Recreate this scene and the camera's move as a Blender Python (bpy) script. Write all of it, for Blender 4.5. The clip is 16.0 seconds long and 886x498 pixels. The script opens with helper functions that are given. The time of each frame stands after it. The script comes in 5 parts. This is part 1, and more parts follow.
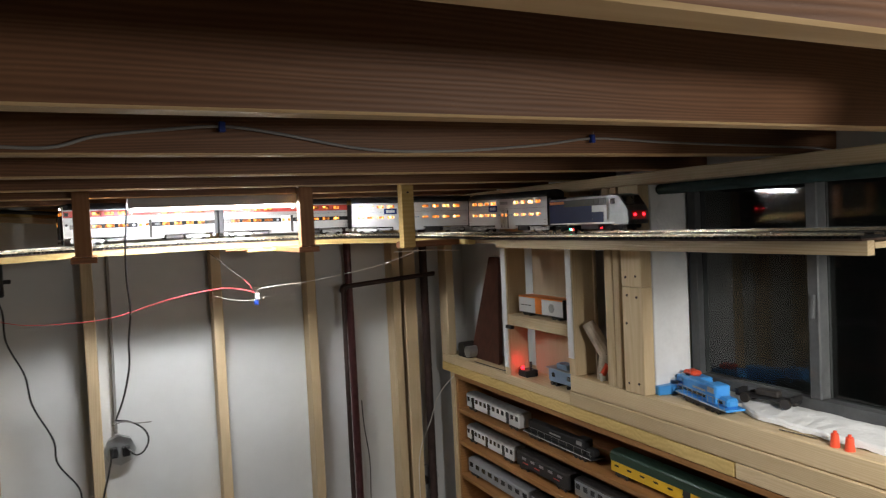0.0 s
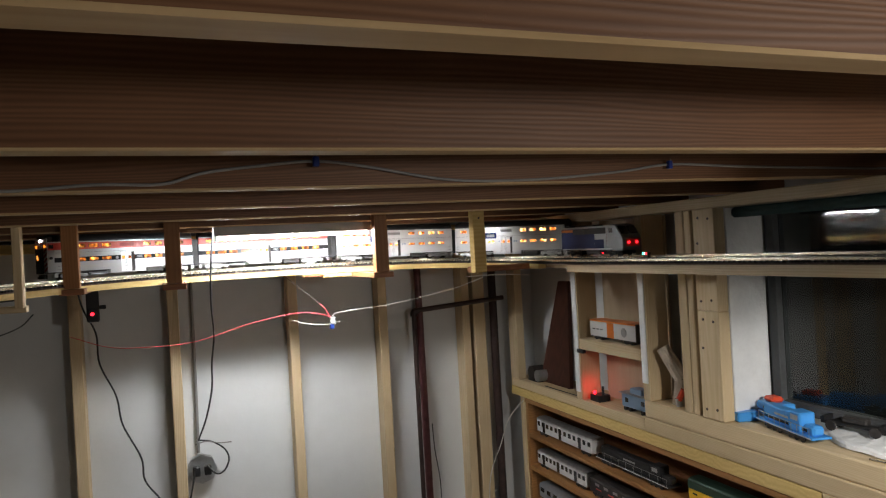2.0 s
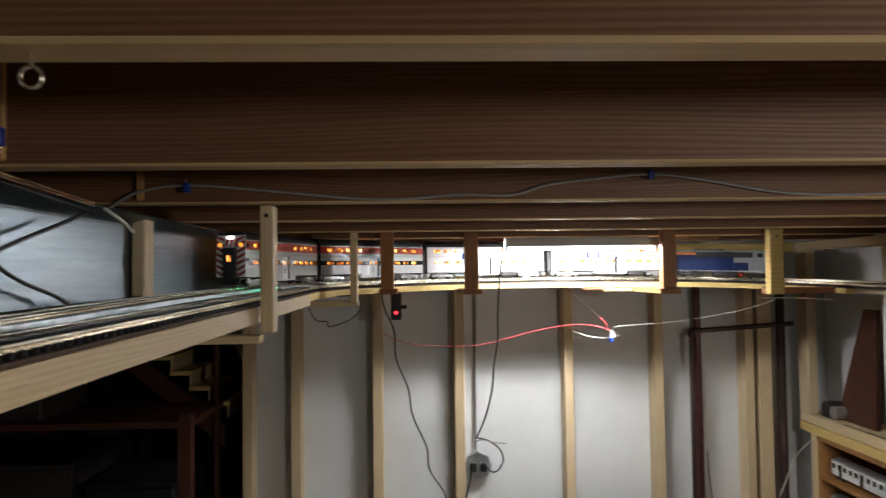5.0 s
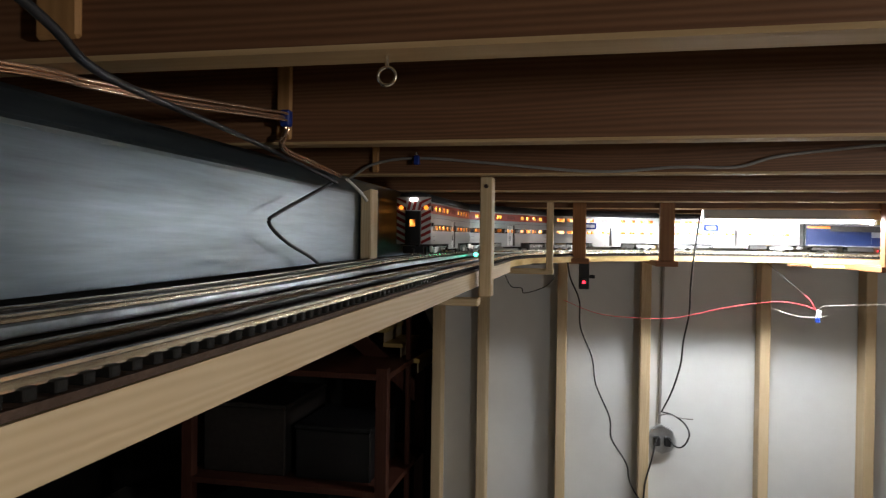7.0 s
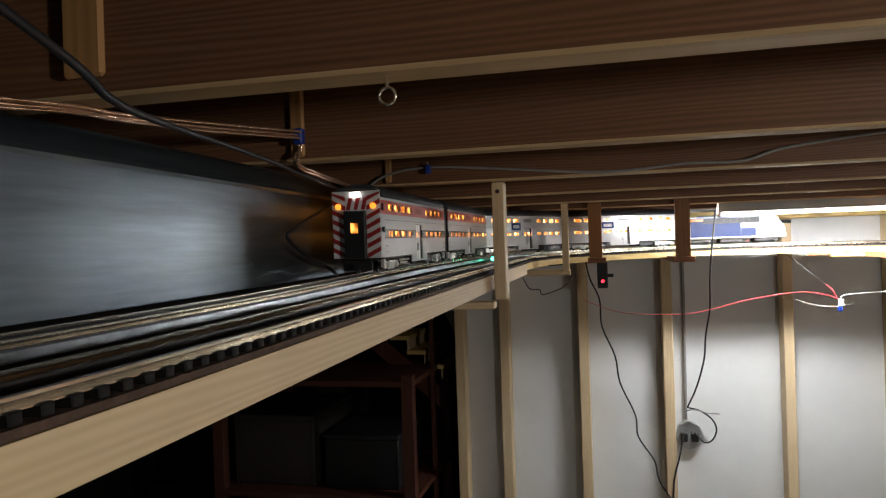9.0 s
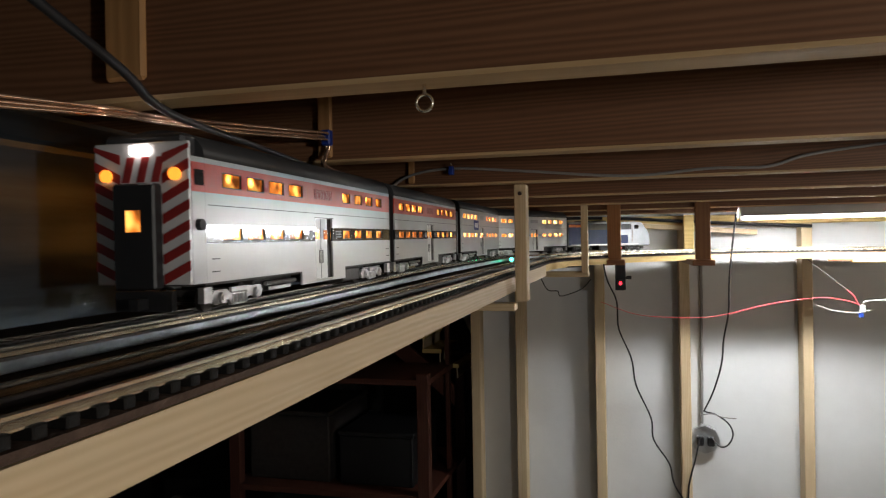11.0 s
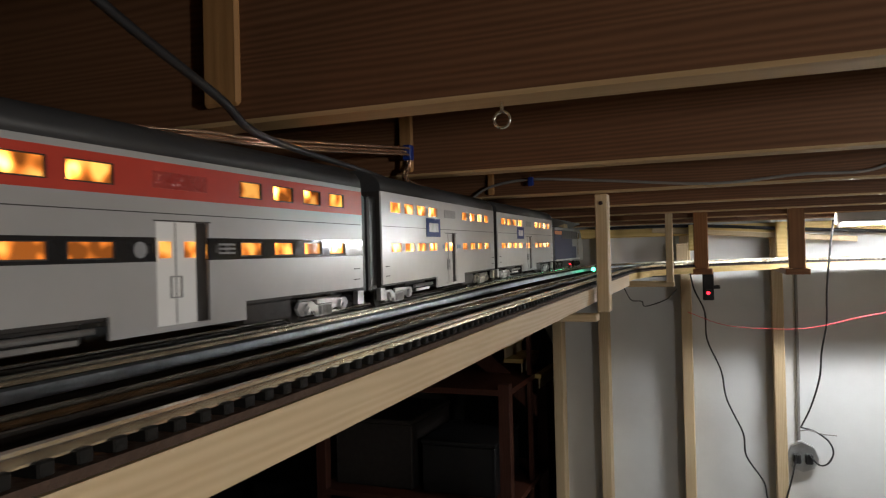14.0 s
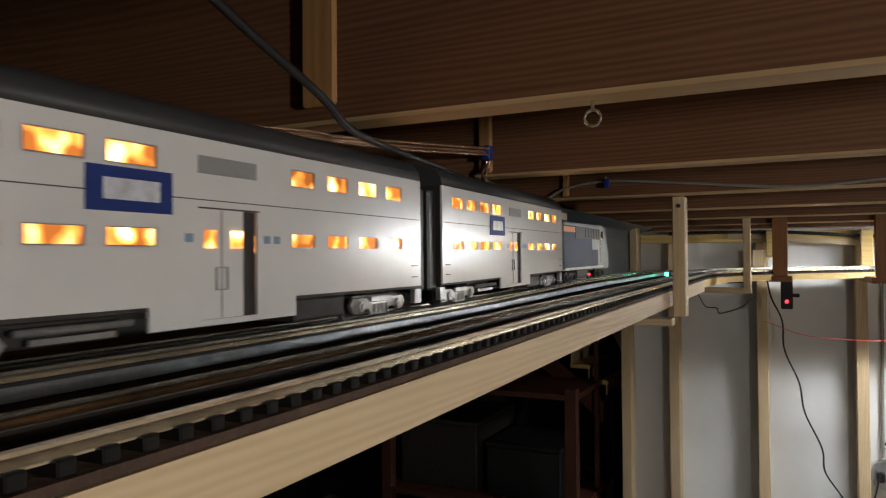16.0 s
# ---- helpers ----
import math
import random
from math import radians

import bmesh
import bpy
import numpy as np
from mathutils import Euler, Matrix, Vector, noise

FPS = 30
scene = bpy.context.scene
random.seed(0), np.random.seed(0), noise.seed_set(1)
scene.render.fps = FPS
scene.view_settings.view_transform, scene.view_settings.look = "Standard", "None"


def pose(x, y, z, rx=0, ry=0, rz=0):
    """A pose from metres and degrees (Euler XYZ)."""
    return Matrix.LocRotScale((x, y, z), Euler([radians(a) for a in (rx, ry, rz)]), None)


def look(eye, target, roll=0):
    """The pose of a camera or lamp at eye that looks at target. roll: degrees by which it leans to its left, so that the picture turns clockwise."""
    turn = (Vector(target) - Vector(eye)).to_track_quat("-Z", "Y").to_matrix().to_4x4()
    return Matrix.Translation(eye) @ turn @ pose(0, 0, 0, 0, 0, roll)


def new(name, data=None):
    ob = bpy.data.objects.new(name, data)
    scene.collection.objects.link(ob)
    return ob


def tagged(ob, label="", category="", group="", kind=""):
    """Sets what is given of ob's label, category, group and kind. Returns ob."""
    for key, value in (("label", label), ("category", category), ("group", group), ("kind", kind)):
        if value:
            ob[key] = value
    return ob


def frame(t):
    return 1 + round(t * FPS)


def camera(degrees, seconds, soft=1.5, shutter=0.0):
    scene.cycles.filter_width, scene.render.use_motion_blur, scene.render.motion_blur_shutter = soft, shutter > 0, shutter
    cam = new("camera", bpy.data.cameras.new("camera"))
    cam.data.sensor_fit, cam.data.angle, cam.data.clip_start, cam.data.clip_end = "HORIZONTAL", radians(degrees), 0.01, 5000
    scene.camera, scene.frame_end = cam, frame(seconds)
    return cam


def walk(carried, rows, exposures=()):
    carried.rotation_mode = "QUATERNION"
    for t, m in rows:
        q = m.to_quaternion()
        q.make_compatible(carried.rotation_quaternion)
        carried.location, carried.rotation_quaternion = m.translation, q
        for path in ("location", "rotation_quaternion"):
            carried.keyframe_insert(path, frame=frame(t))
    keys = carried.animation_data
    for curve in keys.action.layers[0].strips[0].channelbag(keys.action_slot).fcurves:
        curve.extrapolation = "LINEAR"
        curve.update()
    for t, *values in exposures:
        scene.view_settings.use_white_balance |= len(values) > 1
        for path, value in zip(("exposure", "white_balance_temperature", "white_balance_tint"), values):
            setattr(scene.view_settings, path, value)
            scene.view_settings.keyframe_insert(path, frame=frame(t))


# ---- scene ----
cam = camera(64.1, 16.0, soft=1.2, shutter=0.4)
PATH = [
    (0, (0.05, 0.148, 2.087), (0.931, 1.942, 2.013), -2.7),
    (0.5, (0.026, 0.139, 2.084), (0.853, 1.958, 2.013), -2.7),
    (1, (0.025, 0.137, 2.08), (0.83, 1.966, 1.999), -2.7),
    (1.5, (0.018, 0.134, 2.084), (0.793, 1.977, 2.04), -2.8),
    (2, (0.002, 0.128, 2.096), (0.729, 1.991, 2.096), -3.2),
    (2.5, (-0.021, 0.124, 2.093), (0.684, 1.995, 2.1), -2.4),
    (3, (-0.03, 0.121, 2.089), (0.637, 2.007, 2.091), -1.9),
    (3.5, (-0.04, 0.12, 2.092), (0.521, 2.039, 2.078), -2.6),
    (4, (-0.055, 0.119, 2.086), (0.455, 2.052, 2.133), -1.3),
    (4.5, (-0.107, 0.106, 2.082), (0.147, 2.089, 2.151), 0.7),
    (5, (-0.152, 0.101, 2.087), (-0.087, 2.099, 2.157), -0.7),
    (5.2, (-0.176, 0.104, 2.093), (-0.178, 2.103, 2.154), -0.5),
    (7.3, (-0.23, 0.036, 2.089), (-0.679, 1.985, 2.069), -0.2),
    (7.5, (-0.223, 0.032, 2.09), (-0.686, 1.977, 2.081), -1.0),
    (8, (-0.216, 0.025, 2.088), (-0.672, 1.972, 2.083), -1.3),
    (10.3, (-0.208, 0.015, 2.095), (-0.678, 1.959, 2.094), -2.5),
    (10.5, (-0.213, 0.018, 2.096), (-0.685, 1.961, 2.097), -2.4),
    (11, (-0.225, 0.01, 2.095), (-0.725, 1.946, 2.087), -1.0),
    (11.5, (-0.231, -0.004, 2.096), (-0.807, 1.911, 2.119), -0.7),
    (12, (-0.227, -0.011, 2.1), (-0.866, 1.884, 2.128), -0.4),
    (12.5, (-0.221, -0.01, 2.101), (-0.871, 1.881, 2.134), -0.6),
    (13, (-0.213, -0.007, 2.103), (-0.873, 1.881, 2.14), -1.3),
    (13.5, (-0.212, -0.006, 2.102), (-0.89, 1.875, 2.138), -0.9),
    (14, (-0.22, -0.001, 2.098), (-0.937, 1.866, 2.121), -1.4),
    (14.5, (-0.224, -0.003, 2.097), (-0.982, 1.848, 2.12), -1.2),
    (15, (-0.226, -0.006, 2.096), (-1.035, 1.823, 2.118), -1.0),
    (15.5, (-0.234, -0.014, 2.092), (-1.076, 1.8, 2.118), -0.8),
    (16, (-0.232, -0.02, 2.092), (-1.114, 1.775, 2.128), -0.4),
]
walk(cam, [(t, look(eye, target, roll)) for t, eye, target, roll in PATH], exposures=((0, 0.12), (3.5, 0.02), (4.75, 0.36), (7.5, 0.40), (14, 0.4), (16, 0.55)))

# ---- world and light ----
world = bpy.data.worlds.new("basement_dark")
world.use_nodes = True
scene.world = world
world.node_tree.nodes["Background"].inputs[0].default_value = (0.020, 0.017, 0.014, 1)
world.node_tree.nodes["Background"].inputs[1].default_value = 1.0


def area_lamp(name, m, sx, sy, watts, colour):
    d = bpy.data.lights.new(name, "AREA")
    d.shape, d.size, d.size_y, d.energy, d.color = "RECTANGLE", sx, sy, watts, colour
    ob = new(name, d)
    ob.matrix_world = m
    return ob


TUBE_X, TUBE_Y, TUBE_Z = 0.417, 2.590, 2.172
area_lamp("shop_light_glow", pose(TUBE_X, TUBE_Y, TUBE_Z - 0.012, 0, 0, 0), 0.50, 0.05, 3.8, (0.97, 0.99, 1.0))
# light inferred from the right, source out of view; the bulb is assumed
BACK_X, BACK_Y, BACK_Z = 0.96, -0.17, 2.10
bulb = bpy.data.lights.new("bulb_glow", "POINT")
bulb.energy, bulb.color, bulb.shadow_soft_size = 19.5, (1.0, 0.97, 0.91), 0.04
new("bulb_glow", bulb).location = (BACK_X, BACK_Y, BACK_Z)
# added fill: no such lamp is known; it brightens the window bench
FILL_EYE = Vector((1.05, 0.22, 2.13))
fill_beam = bpy.data.lights.new("clamp_lamp_beam", "SPOT")
fill_beam.energy, fill_beam.color, fill_beam.shadow_soft_size = 60.0, (1.0, 0.97, 0.91), 0.045
fill_beam.spot_size, fill_beam.spot_blend = radians(84), 0.70
new("clamp_lamp_beam", fill_beam).matrix_world = look(FILL_EYE, (1.62, 0.95, 1.30))


# ---- materials ----
def mat(name, base, rough=0.6, metal=0.0, var=0.25, scale=8.0, stretch=(1, 1, 1), bump=0.05, bump_scale=60.0, spec=0.4, coat=0.0):
    m = bpy.data.materials.new(name)
    m.use_nodes = True
    nt = m.node_tree
    b = nt.nodes["Principled BSDF"]
    tc = nt.nodes.new("ShaderNodeTexCoord")
    mp = nt.nodes.new("ShaderNodeMapping")
    mp.inputs["Scale"].default_value = stretch
    nt.links.new(tc.outputs["Object"], mp.inputs["Vector"])
    n1 = nt.nodes.new("ShaderNodeTexNoise")
    n1.inputs["Scale"].default_value, n1.inputs["Detail"].default_value = scale, 6
    nt.links.new(mp.outputs["Vector"], n1.inputs["Vector"])
    n2 = nt.nodes.new("ShaderNodeTexNoise")
    n2.inputs["Scale"].default_value, n2.inputs["Detail"].default_value = scale * 7, 4
    nt.links.new(mp.outputs["Vector"], n2.inputs["Vector"])
    mix = nt.nodes.new("ShaderNodeMath")
    mix.operation = "MULTIPLY_ADD"
    mix.inputs[1].default_value = 0.4
    nt.links.new(n2.outputs[0], mix.inputs[0])
    nt.links.new(n1.outputs[0], mix.inputs[2])
    ramp = nt.nodes.new("ShaderNodeValToRGB")
    ramp.color_ramp.elements[0].position, ramp.color_ramp.elements[1].position = 0.42, 0.95
    ramp.color_ramp.elements[0].color = (*[c * (1 - var) for c in base], 1)
    ramp.color_ramp.elements[1].color = (*[min(1, c * (1 + var)) for c in base], 1)
    nt.links.new(mix.outputs[0], ramp.inputs[0])
    nt.links.new(ramp.outputs[0], b.inputs["Base Color"])
    b.inputs["Roughness"].default_value, b.inputs["Metallic"].default_value = rough, metal
    b.inputs["Specular IOR Level"].default_value = spec
    b.inputs["Coat Weight"].default_value = coat
    if bump:
        n3 = nt.nodes.new("ShaderNodeTexNoise")
        n3.inputs["Scale"].default_value, n3.inputs["Detail"].default_value = bump_scale, 4
        nt.links.new(mp.outputs["Vector"], n3.inputs["Vector"])
        bp = nt.nodes.new("ShaderNodeBump")
        bp.inputs["Strength"].default_value, bp.inputs["Distance"].default_value = bump, 0.01
        nt.links.new(n3.outputs[0], bp.inputs["Height"])
        nt.links.new(bp.outputs[0], b.inputs["Normal"])
    return m


def wood(name, light, dark, along="x", ring=28.0, rough=0.6, knots=True, vary=0.12, ringing=0.35):
    """Sawn timber with its grain along one axis of the object, growth rings and knots."""
    m = bpy.data.materials.new(name)
    m.use_nodes = True
    nt = m.node_tree
    L = nt.links.new
    b = nt.nodes["Principled BSDF"]
    tc = nt.nodes.new("ShaderNodeTexCoord")
    oi = nt.nodes.new("ShaderNodeObjectInfo")
    shift = nt.nodes.new("ShaderNodeVectorMath")
    shift.operation = "MULTIPLY_ADD"
    shift.inputs[1].default_value = (3.1, 5.7, 4.3)
    L(oi.outputs["Random"], shift.inputs[0])
    L(tc.outputs["Object"], shift.inputs[2])
    mp = nt.nodes.new("ShaderNodeMapping")
    k = {"x": (0.06, 1, 1), "y": (1, 0.06, 1), "z": (1, 1, 0.06)}[along]
    mp.inputs["Scale"].default_value = k
    L(shift.outputs[0], mp.inputs["Vector"])
    warp = nt.nodes.new("ShaderNodeTexNoise")
    warp.inputs["Scale"].default_value, warp.inputs["Detail"].default_value = 9.0, 3
    L(mp.outputs["Vector"], warp.inputs["Vector"])
    add = nt.nodes.new("ShaderNodeVectorMath")
    add.operation = "MULTIPLY_ADD"
    add.inputs[1].default_value = (0.09, 0.09, 0.09)
    L(warp.outputs["Color"], add.inputs[0])
    L(mp.outputs["Vector"], add.inputs[2])
    w = nt.nodes.new("ShaderNodeTexWave")
    w.wave_type, w.rings_direction = "BANDS", "Z"
    w.bands_direction = {"x": "Z", "y": "Z", "z": "X"}[along]
    w.inputs["Scale"].default_value, w.inputs["Distortion"].default_value = ring, 2.2
    w.inputs["Detail"].default_value = 2.0
    L(add.outputs[0], w.inputs["Vector"])
    fine = nt.nodes.new("ShaderNodeTexNoise")
    fine.inputs["Scale"].default_value, fine.inputs["Detail"].default_value = 160.0, 4
    L(mp.outputs["Vector"], fine.inputs["Vector"])
    big = nt.nodes.new("ShaderNodeTexNoise")
    big.inputs["Scale"].default_value, big.inputs["Detail"].default_value = 2.5, 4
    L(shift.outputs[0], big.inputs["Vector"])
    m1 = nt.nodes.new("ShaderNodeMath")
    m1.operation = "MULTIPLY_ADD"
    m1.inputs[1].default_value = 0.55
    L(fine.outputs[0], m1.inputs[0])
    soft = nt.nodes.new("ShaderNodeMath")
    soft.operation = "MULTIPLY"
    soft.inputs[1].default_value = ringing
    L(w.outputs["Fac"], soft.inputs[0])
    L(soft.outputs[0], m1.inputs[2])
    m2 = nt.nodes.new("ShaderNodeMath")
    m2.operation = "MULTIPLY_ADD"
    m2.inputs[1].default_value = 0.7
    L(big.outputs[0], m2.inputs[0])
    L(m1.outputs[0], m2.inputs[2])
    ramp = nt.nodes.new("ShaderNodeValToRGB")
    ramp.color_ramp.elements[0].position, ramp.color_ramp.elements[1].position = 0.35, 1.55
    ramp.color_ramp.elements[0].color, ramp.color_ramp.elements[1].color = (*light, 1), (*dark, 1)
    div = nt.nodes.new("ShaderNodeMath")
    div.operation = "MULTIPLY"
    div.inputs[1].default_value = 0.80
    L(m2.outputs[0], div.inputs[0])
    L(div.outputs[0], ramp.inputs[0])
    ramp.color_ramp.elements[0].position, ramp.color_ramp.elements[1].position = 0.2, 0.98
    last = ramp.outputs[0]
    if knots:
        vo = nt.nodes.new("ShaderNodeTexVoronoi")
        vo.inputs["Scale"].default_value = 3.2
        mk = nt.nodes.new("ShaderNodeMapping")
        mk.inputs["Scale"].default_value = {"x": (0.7, 1, 1), "y": (1, 0.7, 1), "z": (1, 1, 0.7)}[along]
        L(shift.outputs[0], mk.inputs["Vector"])
        L(mk.outputs["Vector"], vo.inputs["Vector"])
        kr = nt.nodes.new("ShaderNodeValToRGB")
        kr.color_ramp.elements[0].position, kr.color_ramp.elements[1].position = 0.025, 0.075
        kr.color_ramp.elements[0].color, kr.color_ramp.elements[1].color = (1, 1, 1, 1), (0, 0, 0, 1)
        L(vo.outputs["Distance"], kr.inputs[0])
        mx = nt.nodes.new("ShaderNodeMix")
        mx.data_type = "RGBA"
        L(kr.outputs[0], mx.inputs["Factor"])
        L(last, mx.inputs["A"])
        mx.inputs["B"].default_value = (*[c * 0.45 for c in dark], 1)
        last = mx.outputs["Result"]
    hsv = nt.nodes.new("ShaderNodeHueSaturation")
    rv = nt.nodes.new("ShaderNodeMath")
    rv.operation = "MULTIPLY_ADD"
    rv.inputs[1].default_value, rv.inputs[2].default_value = vary * 2, 1 - vary
    L(oi.outputs["Random"], rv.inputs[0])
    L(rv.outputs[0], hsv.inputs["Value"])
    L(last, hsv.inputs["Color"])
    L(hsv.outputs[0], b.inputs["Base Color"])
    b.inputs["Roughness"].default_value = rough
    b.inputs["Specular IOR Level"].default_value = 0.3
    bp = nt.nodes.new("ShaderNodeBump")
    bp.inputs["Strength"].default_value, bp.inputs["Distance"].default_value = 0.18, 0.002
    L(m1.outputs[0], bp.inputs["Height"])
    L(bp.outputs[0], b.inputs["Normal"])
    return m


def glow(name, colour, strength):
    m = bpy.data.materials.new(name)
    m.use_nodes = True
    b = m.node_tree.nodes["Principled BSDF"]
    b.inputs["Base Color"].default_value = (*colour, 1)
    b.inputs["Emission Color"].default_value = (*colour, 1)
    b.inputs["Emission Strength"].default_value = strength
    b.inputs["Roughness"].default_value = 0.4
    return m


def lit_window(name, dim, bright, strength):
    """A pane with the lit inside of a coach behind it: uneven amber with brighter spots near the bulbs."""
    m = bpy.data.materials.new(name)
    m.use_nodes = True
    nt = m.node_tree
    L = nt.links.new
    b = nt.nodes["Principled BSDF"]
    tc, oi = nt.nodes.new("ShaderNodeTexCoord"), nt.nodes.new("ShaderNodeObjectInfo")
    add = nt.nodes.new("ShaderNodeVectorMath")
    add.operation = "MULTIPLY_ADD"
    add.inputs[1].default_value = (7.0, 3.0, 9.0)
    L(oi.outputs["Random"], add.inputs[0])
    L(tc.outputs["Object"], add.inputs[2])
    n = nt.nodes.new("ShaderNodeTexNoise")
    n.inputs["Scale"].default_value, n.inputs["Detail"].default_value = 62.0, 1
    L(add.outputs[0], n.inputs["Vector"])
    ramp = nt.nodes.new("ShaderNodeValToRGB")
    e = ramp.color_ramp.elements
    e[0].position, e[0].color = 0.40, (*[c * 0.25 for c in dim], 1)
    e[1].position, e[1].color = 0.64, (*bright, 1)
    mid = e.new(0.5)
    mid.color = (*dim, 1)
    L(n.outputs[0], ramp.inputs[0])
    L(ramp.outputs[0], b.inputs["Emission Color"])
    rv = nt.nodes.new("ShaderNodeMath")
    rv.operation = "MULTIPLY_ADD"
    rv.inputs[1].default_value, rv.inputs[2].default_value = strength * 0.9, strength * 0.45
    L(oi.outputs["Random"], rv.inputs[0])
    # a bulb close behind about half of the panes, each at its own place
    place = nt.nodes.new("ShaderNodeTexWhiteNoise")
    place.noise_dimensions = "1D"
    L(oi.outputs["Random"], place.inputs["W"])
    spot = nt.nodes.new("ShaderNodeVectorMath")
    spot.operation = "MULTIPLY_ADD"
    spot.inputs[1].default_value, spot.inputs[2].default_value = (0.024, 0.0, 0.006), (-0.012, 0.0, -0.001)
    L(place.outputs["Color"], spot.inputs[0])
    gap = nt.nodes.new("ShaderNodeVectorMath")
    gap.operation = "DISTANCE"
    L(tc.outputs["Object"], gap.inputs[0])
    L(spot.outputs[0], gap.inputs[1])
    fall = nt.nodes.new("ShaderNodeMapRange")
    fall.interpolation_type = "SMOOTHERSTEP"
    fall.inputs["From Min"].default_value, fall.inputs["From Max"].default_value = 0.0, 0.0085
    fall.inputs["To Min"].default_value, fall.inputs["To Max"].default_value = 9.0, 0.0
    L(gap.outputs["Value"], fall.inputs["Value"])
    some = nt.nodes.new("ShaderNodeMath")
    some.operation = "GREATER_THAN"
    some.inputs[1].default_value = 0.55
    L(place.outputs["Value"], some.inputs[0])
    lit = nt.nodes.new("ShaderNodeMath")
    lit.operation = "MULTIPLY"
    L(fall.outputs[0], lit.inputs[0])
    L(some.outputs[0], lit.inputs[1])
    total = nt.nodes.new("ShaderNodeMath")
    total.operation = "ADD"
    L(rv.outputs[0], total.inputs[0])
    L(lit.outputs[0], total.inputs[1])
    L(total.outputs[0], b.inputs["Emission Strength"])
    b.inputs["Base Color"].default_value = (0.05, 0.02, 0.01, 1)
    b.inputs["Roughness"].default_value = 0.08
    return m


def glass_mat(name):
    m = bpy.data.materials.new(name)
    m.use_nodes = True
    b = m.node_tree.nodes["Principled BSDF"]
    b.inputs["Base Color"].default_value = (0.55, 0.58, 0.56, 1)
    b.inputs["Transmission Weight"].default_value = 1.0
    b.inputs["Roughness"].default_value = 0.04
    b.inputs["IOR"].default_value = 1.5
    return m


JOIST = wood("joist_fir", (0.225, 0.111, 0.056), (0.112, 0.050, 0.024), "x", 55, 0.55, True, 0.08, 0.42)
# paler copy for the undersides: the light they catch is put into the colour
JOIST_LIT_EDGE = wood("joist_planed_edge", (0.56, 0.40, 0.22), (0.38, 0.25, 0.12), "x", 40, 0.55, True, 0.08)
PINE_X = wood("pine_x", (0.66, 0.53, 0.35), (0.50, 0.37, 0.21), "x", 60)
PINE_Y = wood("pine_y", (0.66, 0.53, 0.35), (0.50, 0.37, 0.21), "y", 60)
PINE_Z = wood("pine_z", (0.66, 0.53, 0.35), (0.50, 0.37, 0.21), "z", 60)
BROWN_Z = wood("brown_stain_z", (0.36, 0.17, 0.065), (0.24, 0.10, 0.035), "z", 26, 0.5, False)
BLOCK = wood("orange_block", (0.46, 0.25, 0.10), (0.30, 0.15, 0.055), "z", 30, 0.6, False)
BROWN_X = wood("brown_stain_x", (0.28, 0.12, 0.05), (0.17, 0.07, 0.03), "x", 26, 0.5, False)
SHELF_Y = wood("shelf_stain_y", (0.40, 0.20, 0.075), (0.26, 0.12, 0.04), "y", 26, 0.45, False)
GOLD_X = wood("gold_pine_x", (0.70, 0.52, 0.22), (0.52, 0.36, 0.12), "x", 20)
TANBOARD = wood("tan_back_board", (0.50, 0.39, 0.27), (0.38, 0.28, 0.18), "z", 12, 0.7, False)
DARKPLANK = wood("dark_red_plank", (0.10, 0.035, 0.022), (0.05, 0.018, 0.012), "z", 26, 0.5, False)
WALLBOARD = mat("white_wallboard", (0.64, 0.65, 0.65), 0.75, var=0.05, scale=3, bump=0.03, bump_scale=90)
FOAM = mat("white_foam", (0.80, 0.81, 0.82), 0.7, var=0.06, scale=14, bump=0.35, bump_scale=45)
# near-black: the shade of the unlit corner is put into the wall colour
SHADEWALL = mat("dark_painted_wall", (0.035, 0.034, 0.032), 0.9, var=0.3, scale=4, bump=0.1)
# paler than bare concrete so the unseen floor throws light upward
BOUNCEFLOOR = mat("pale_floor_paint", (0.48, 0.46, 0.43), 0.6, var=0.2, scale=3, bump=0.05)
CONCRETE = mat("concrete", (0.30, 0.29, 0.27), 0.85, var=0.25, scale=4, bump=0.15, bump_scale=50)
SUBFLOOR = mat("subfloor_board", (0.16, 0.10, 0.055), 0.8, var=0.3, scale=7, bump=0.08)
STEEL = mat("grey_sheet_steel", (0.15, 0.18, 0.205), 0.36, 0.85, var=0.40, scale=9, stretch=(1, 0.16, 2.2), bump=0.10, bump_scale=22)
GALV = mat("galvanised_strip", (0.62, 0.66, 0.70), 0.30, 0.95, var=0.25, scale=30, bump=0.12, bump_scale=90)
RAIL = mat("rail_nickel", (0.80, 0.74, 0.62), 0.24, 0.95, var=0.25, scale=14, bump=0.03)
RAILDARK = mat("rail_blackened", (0.05, 0.045, 0.04), 0.4, 0.7, var=0.3, scale=14, bump=0.03)
TIE = mat("black_tie_plastic", (0.014, 0.013, 0.012), 0.7, var=0.3, scale=40, bump=0.15, bump_scale=160, spec=0.15)
ROADBED = mat("brown_roadbed", (0.066, 0.039, 0.027), 0.85, var=0.35, scale=30, bump=0.3, bump_scale=140)
BED = mat("dark_bed_felt", (0.028, 0.024, 0.020), 1.0, var=0.4, scale=40, bump=0.2, bump_scale=150, spec=0.05)
BLACK = mat("black_plastic", (0.015, 0.015, 0.016), 0.45, var=0.2, scale=20, bump=0.02)
RUBBER = mat("black_cable_jacket", (0.018, 0.018, 0.02), 0.5, var=0.2, scale=20, bump=0.0)
GREYWIRE = mat("grey_cable_jacket", (0.22, 0.21, 0.20), 0.5, var=0.15, scale=20, bump=0.0)
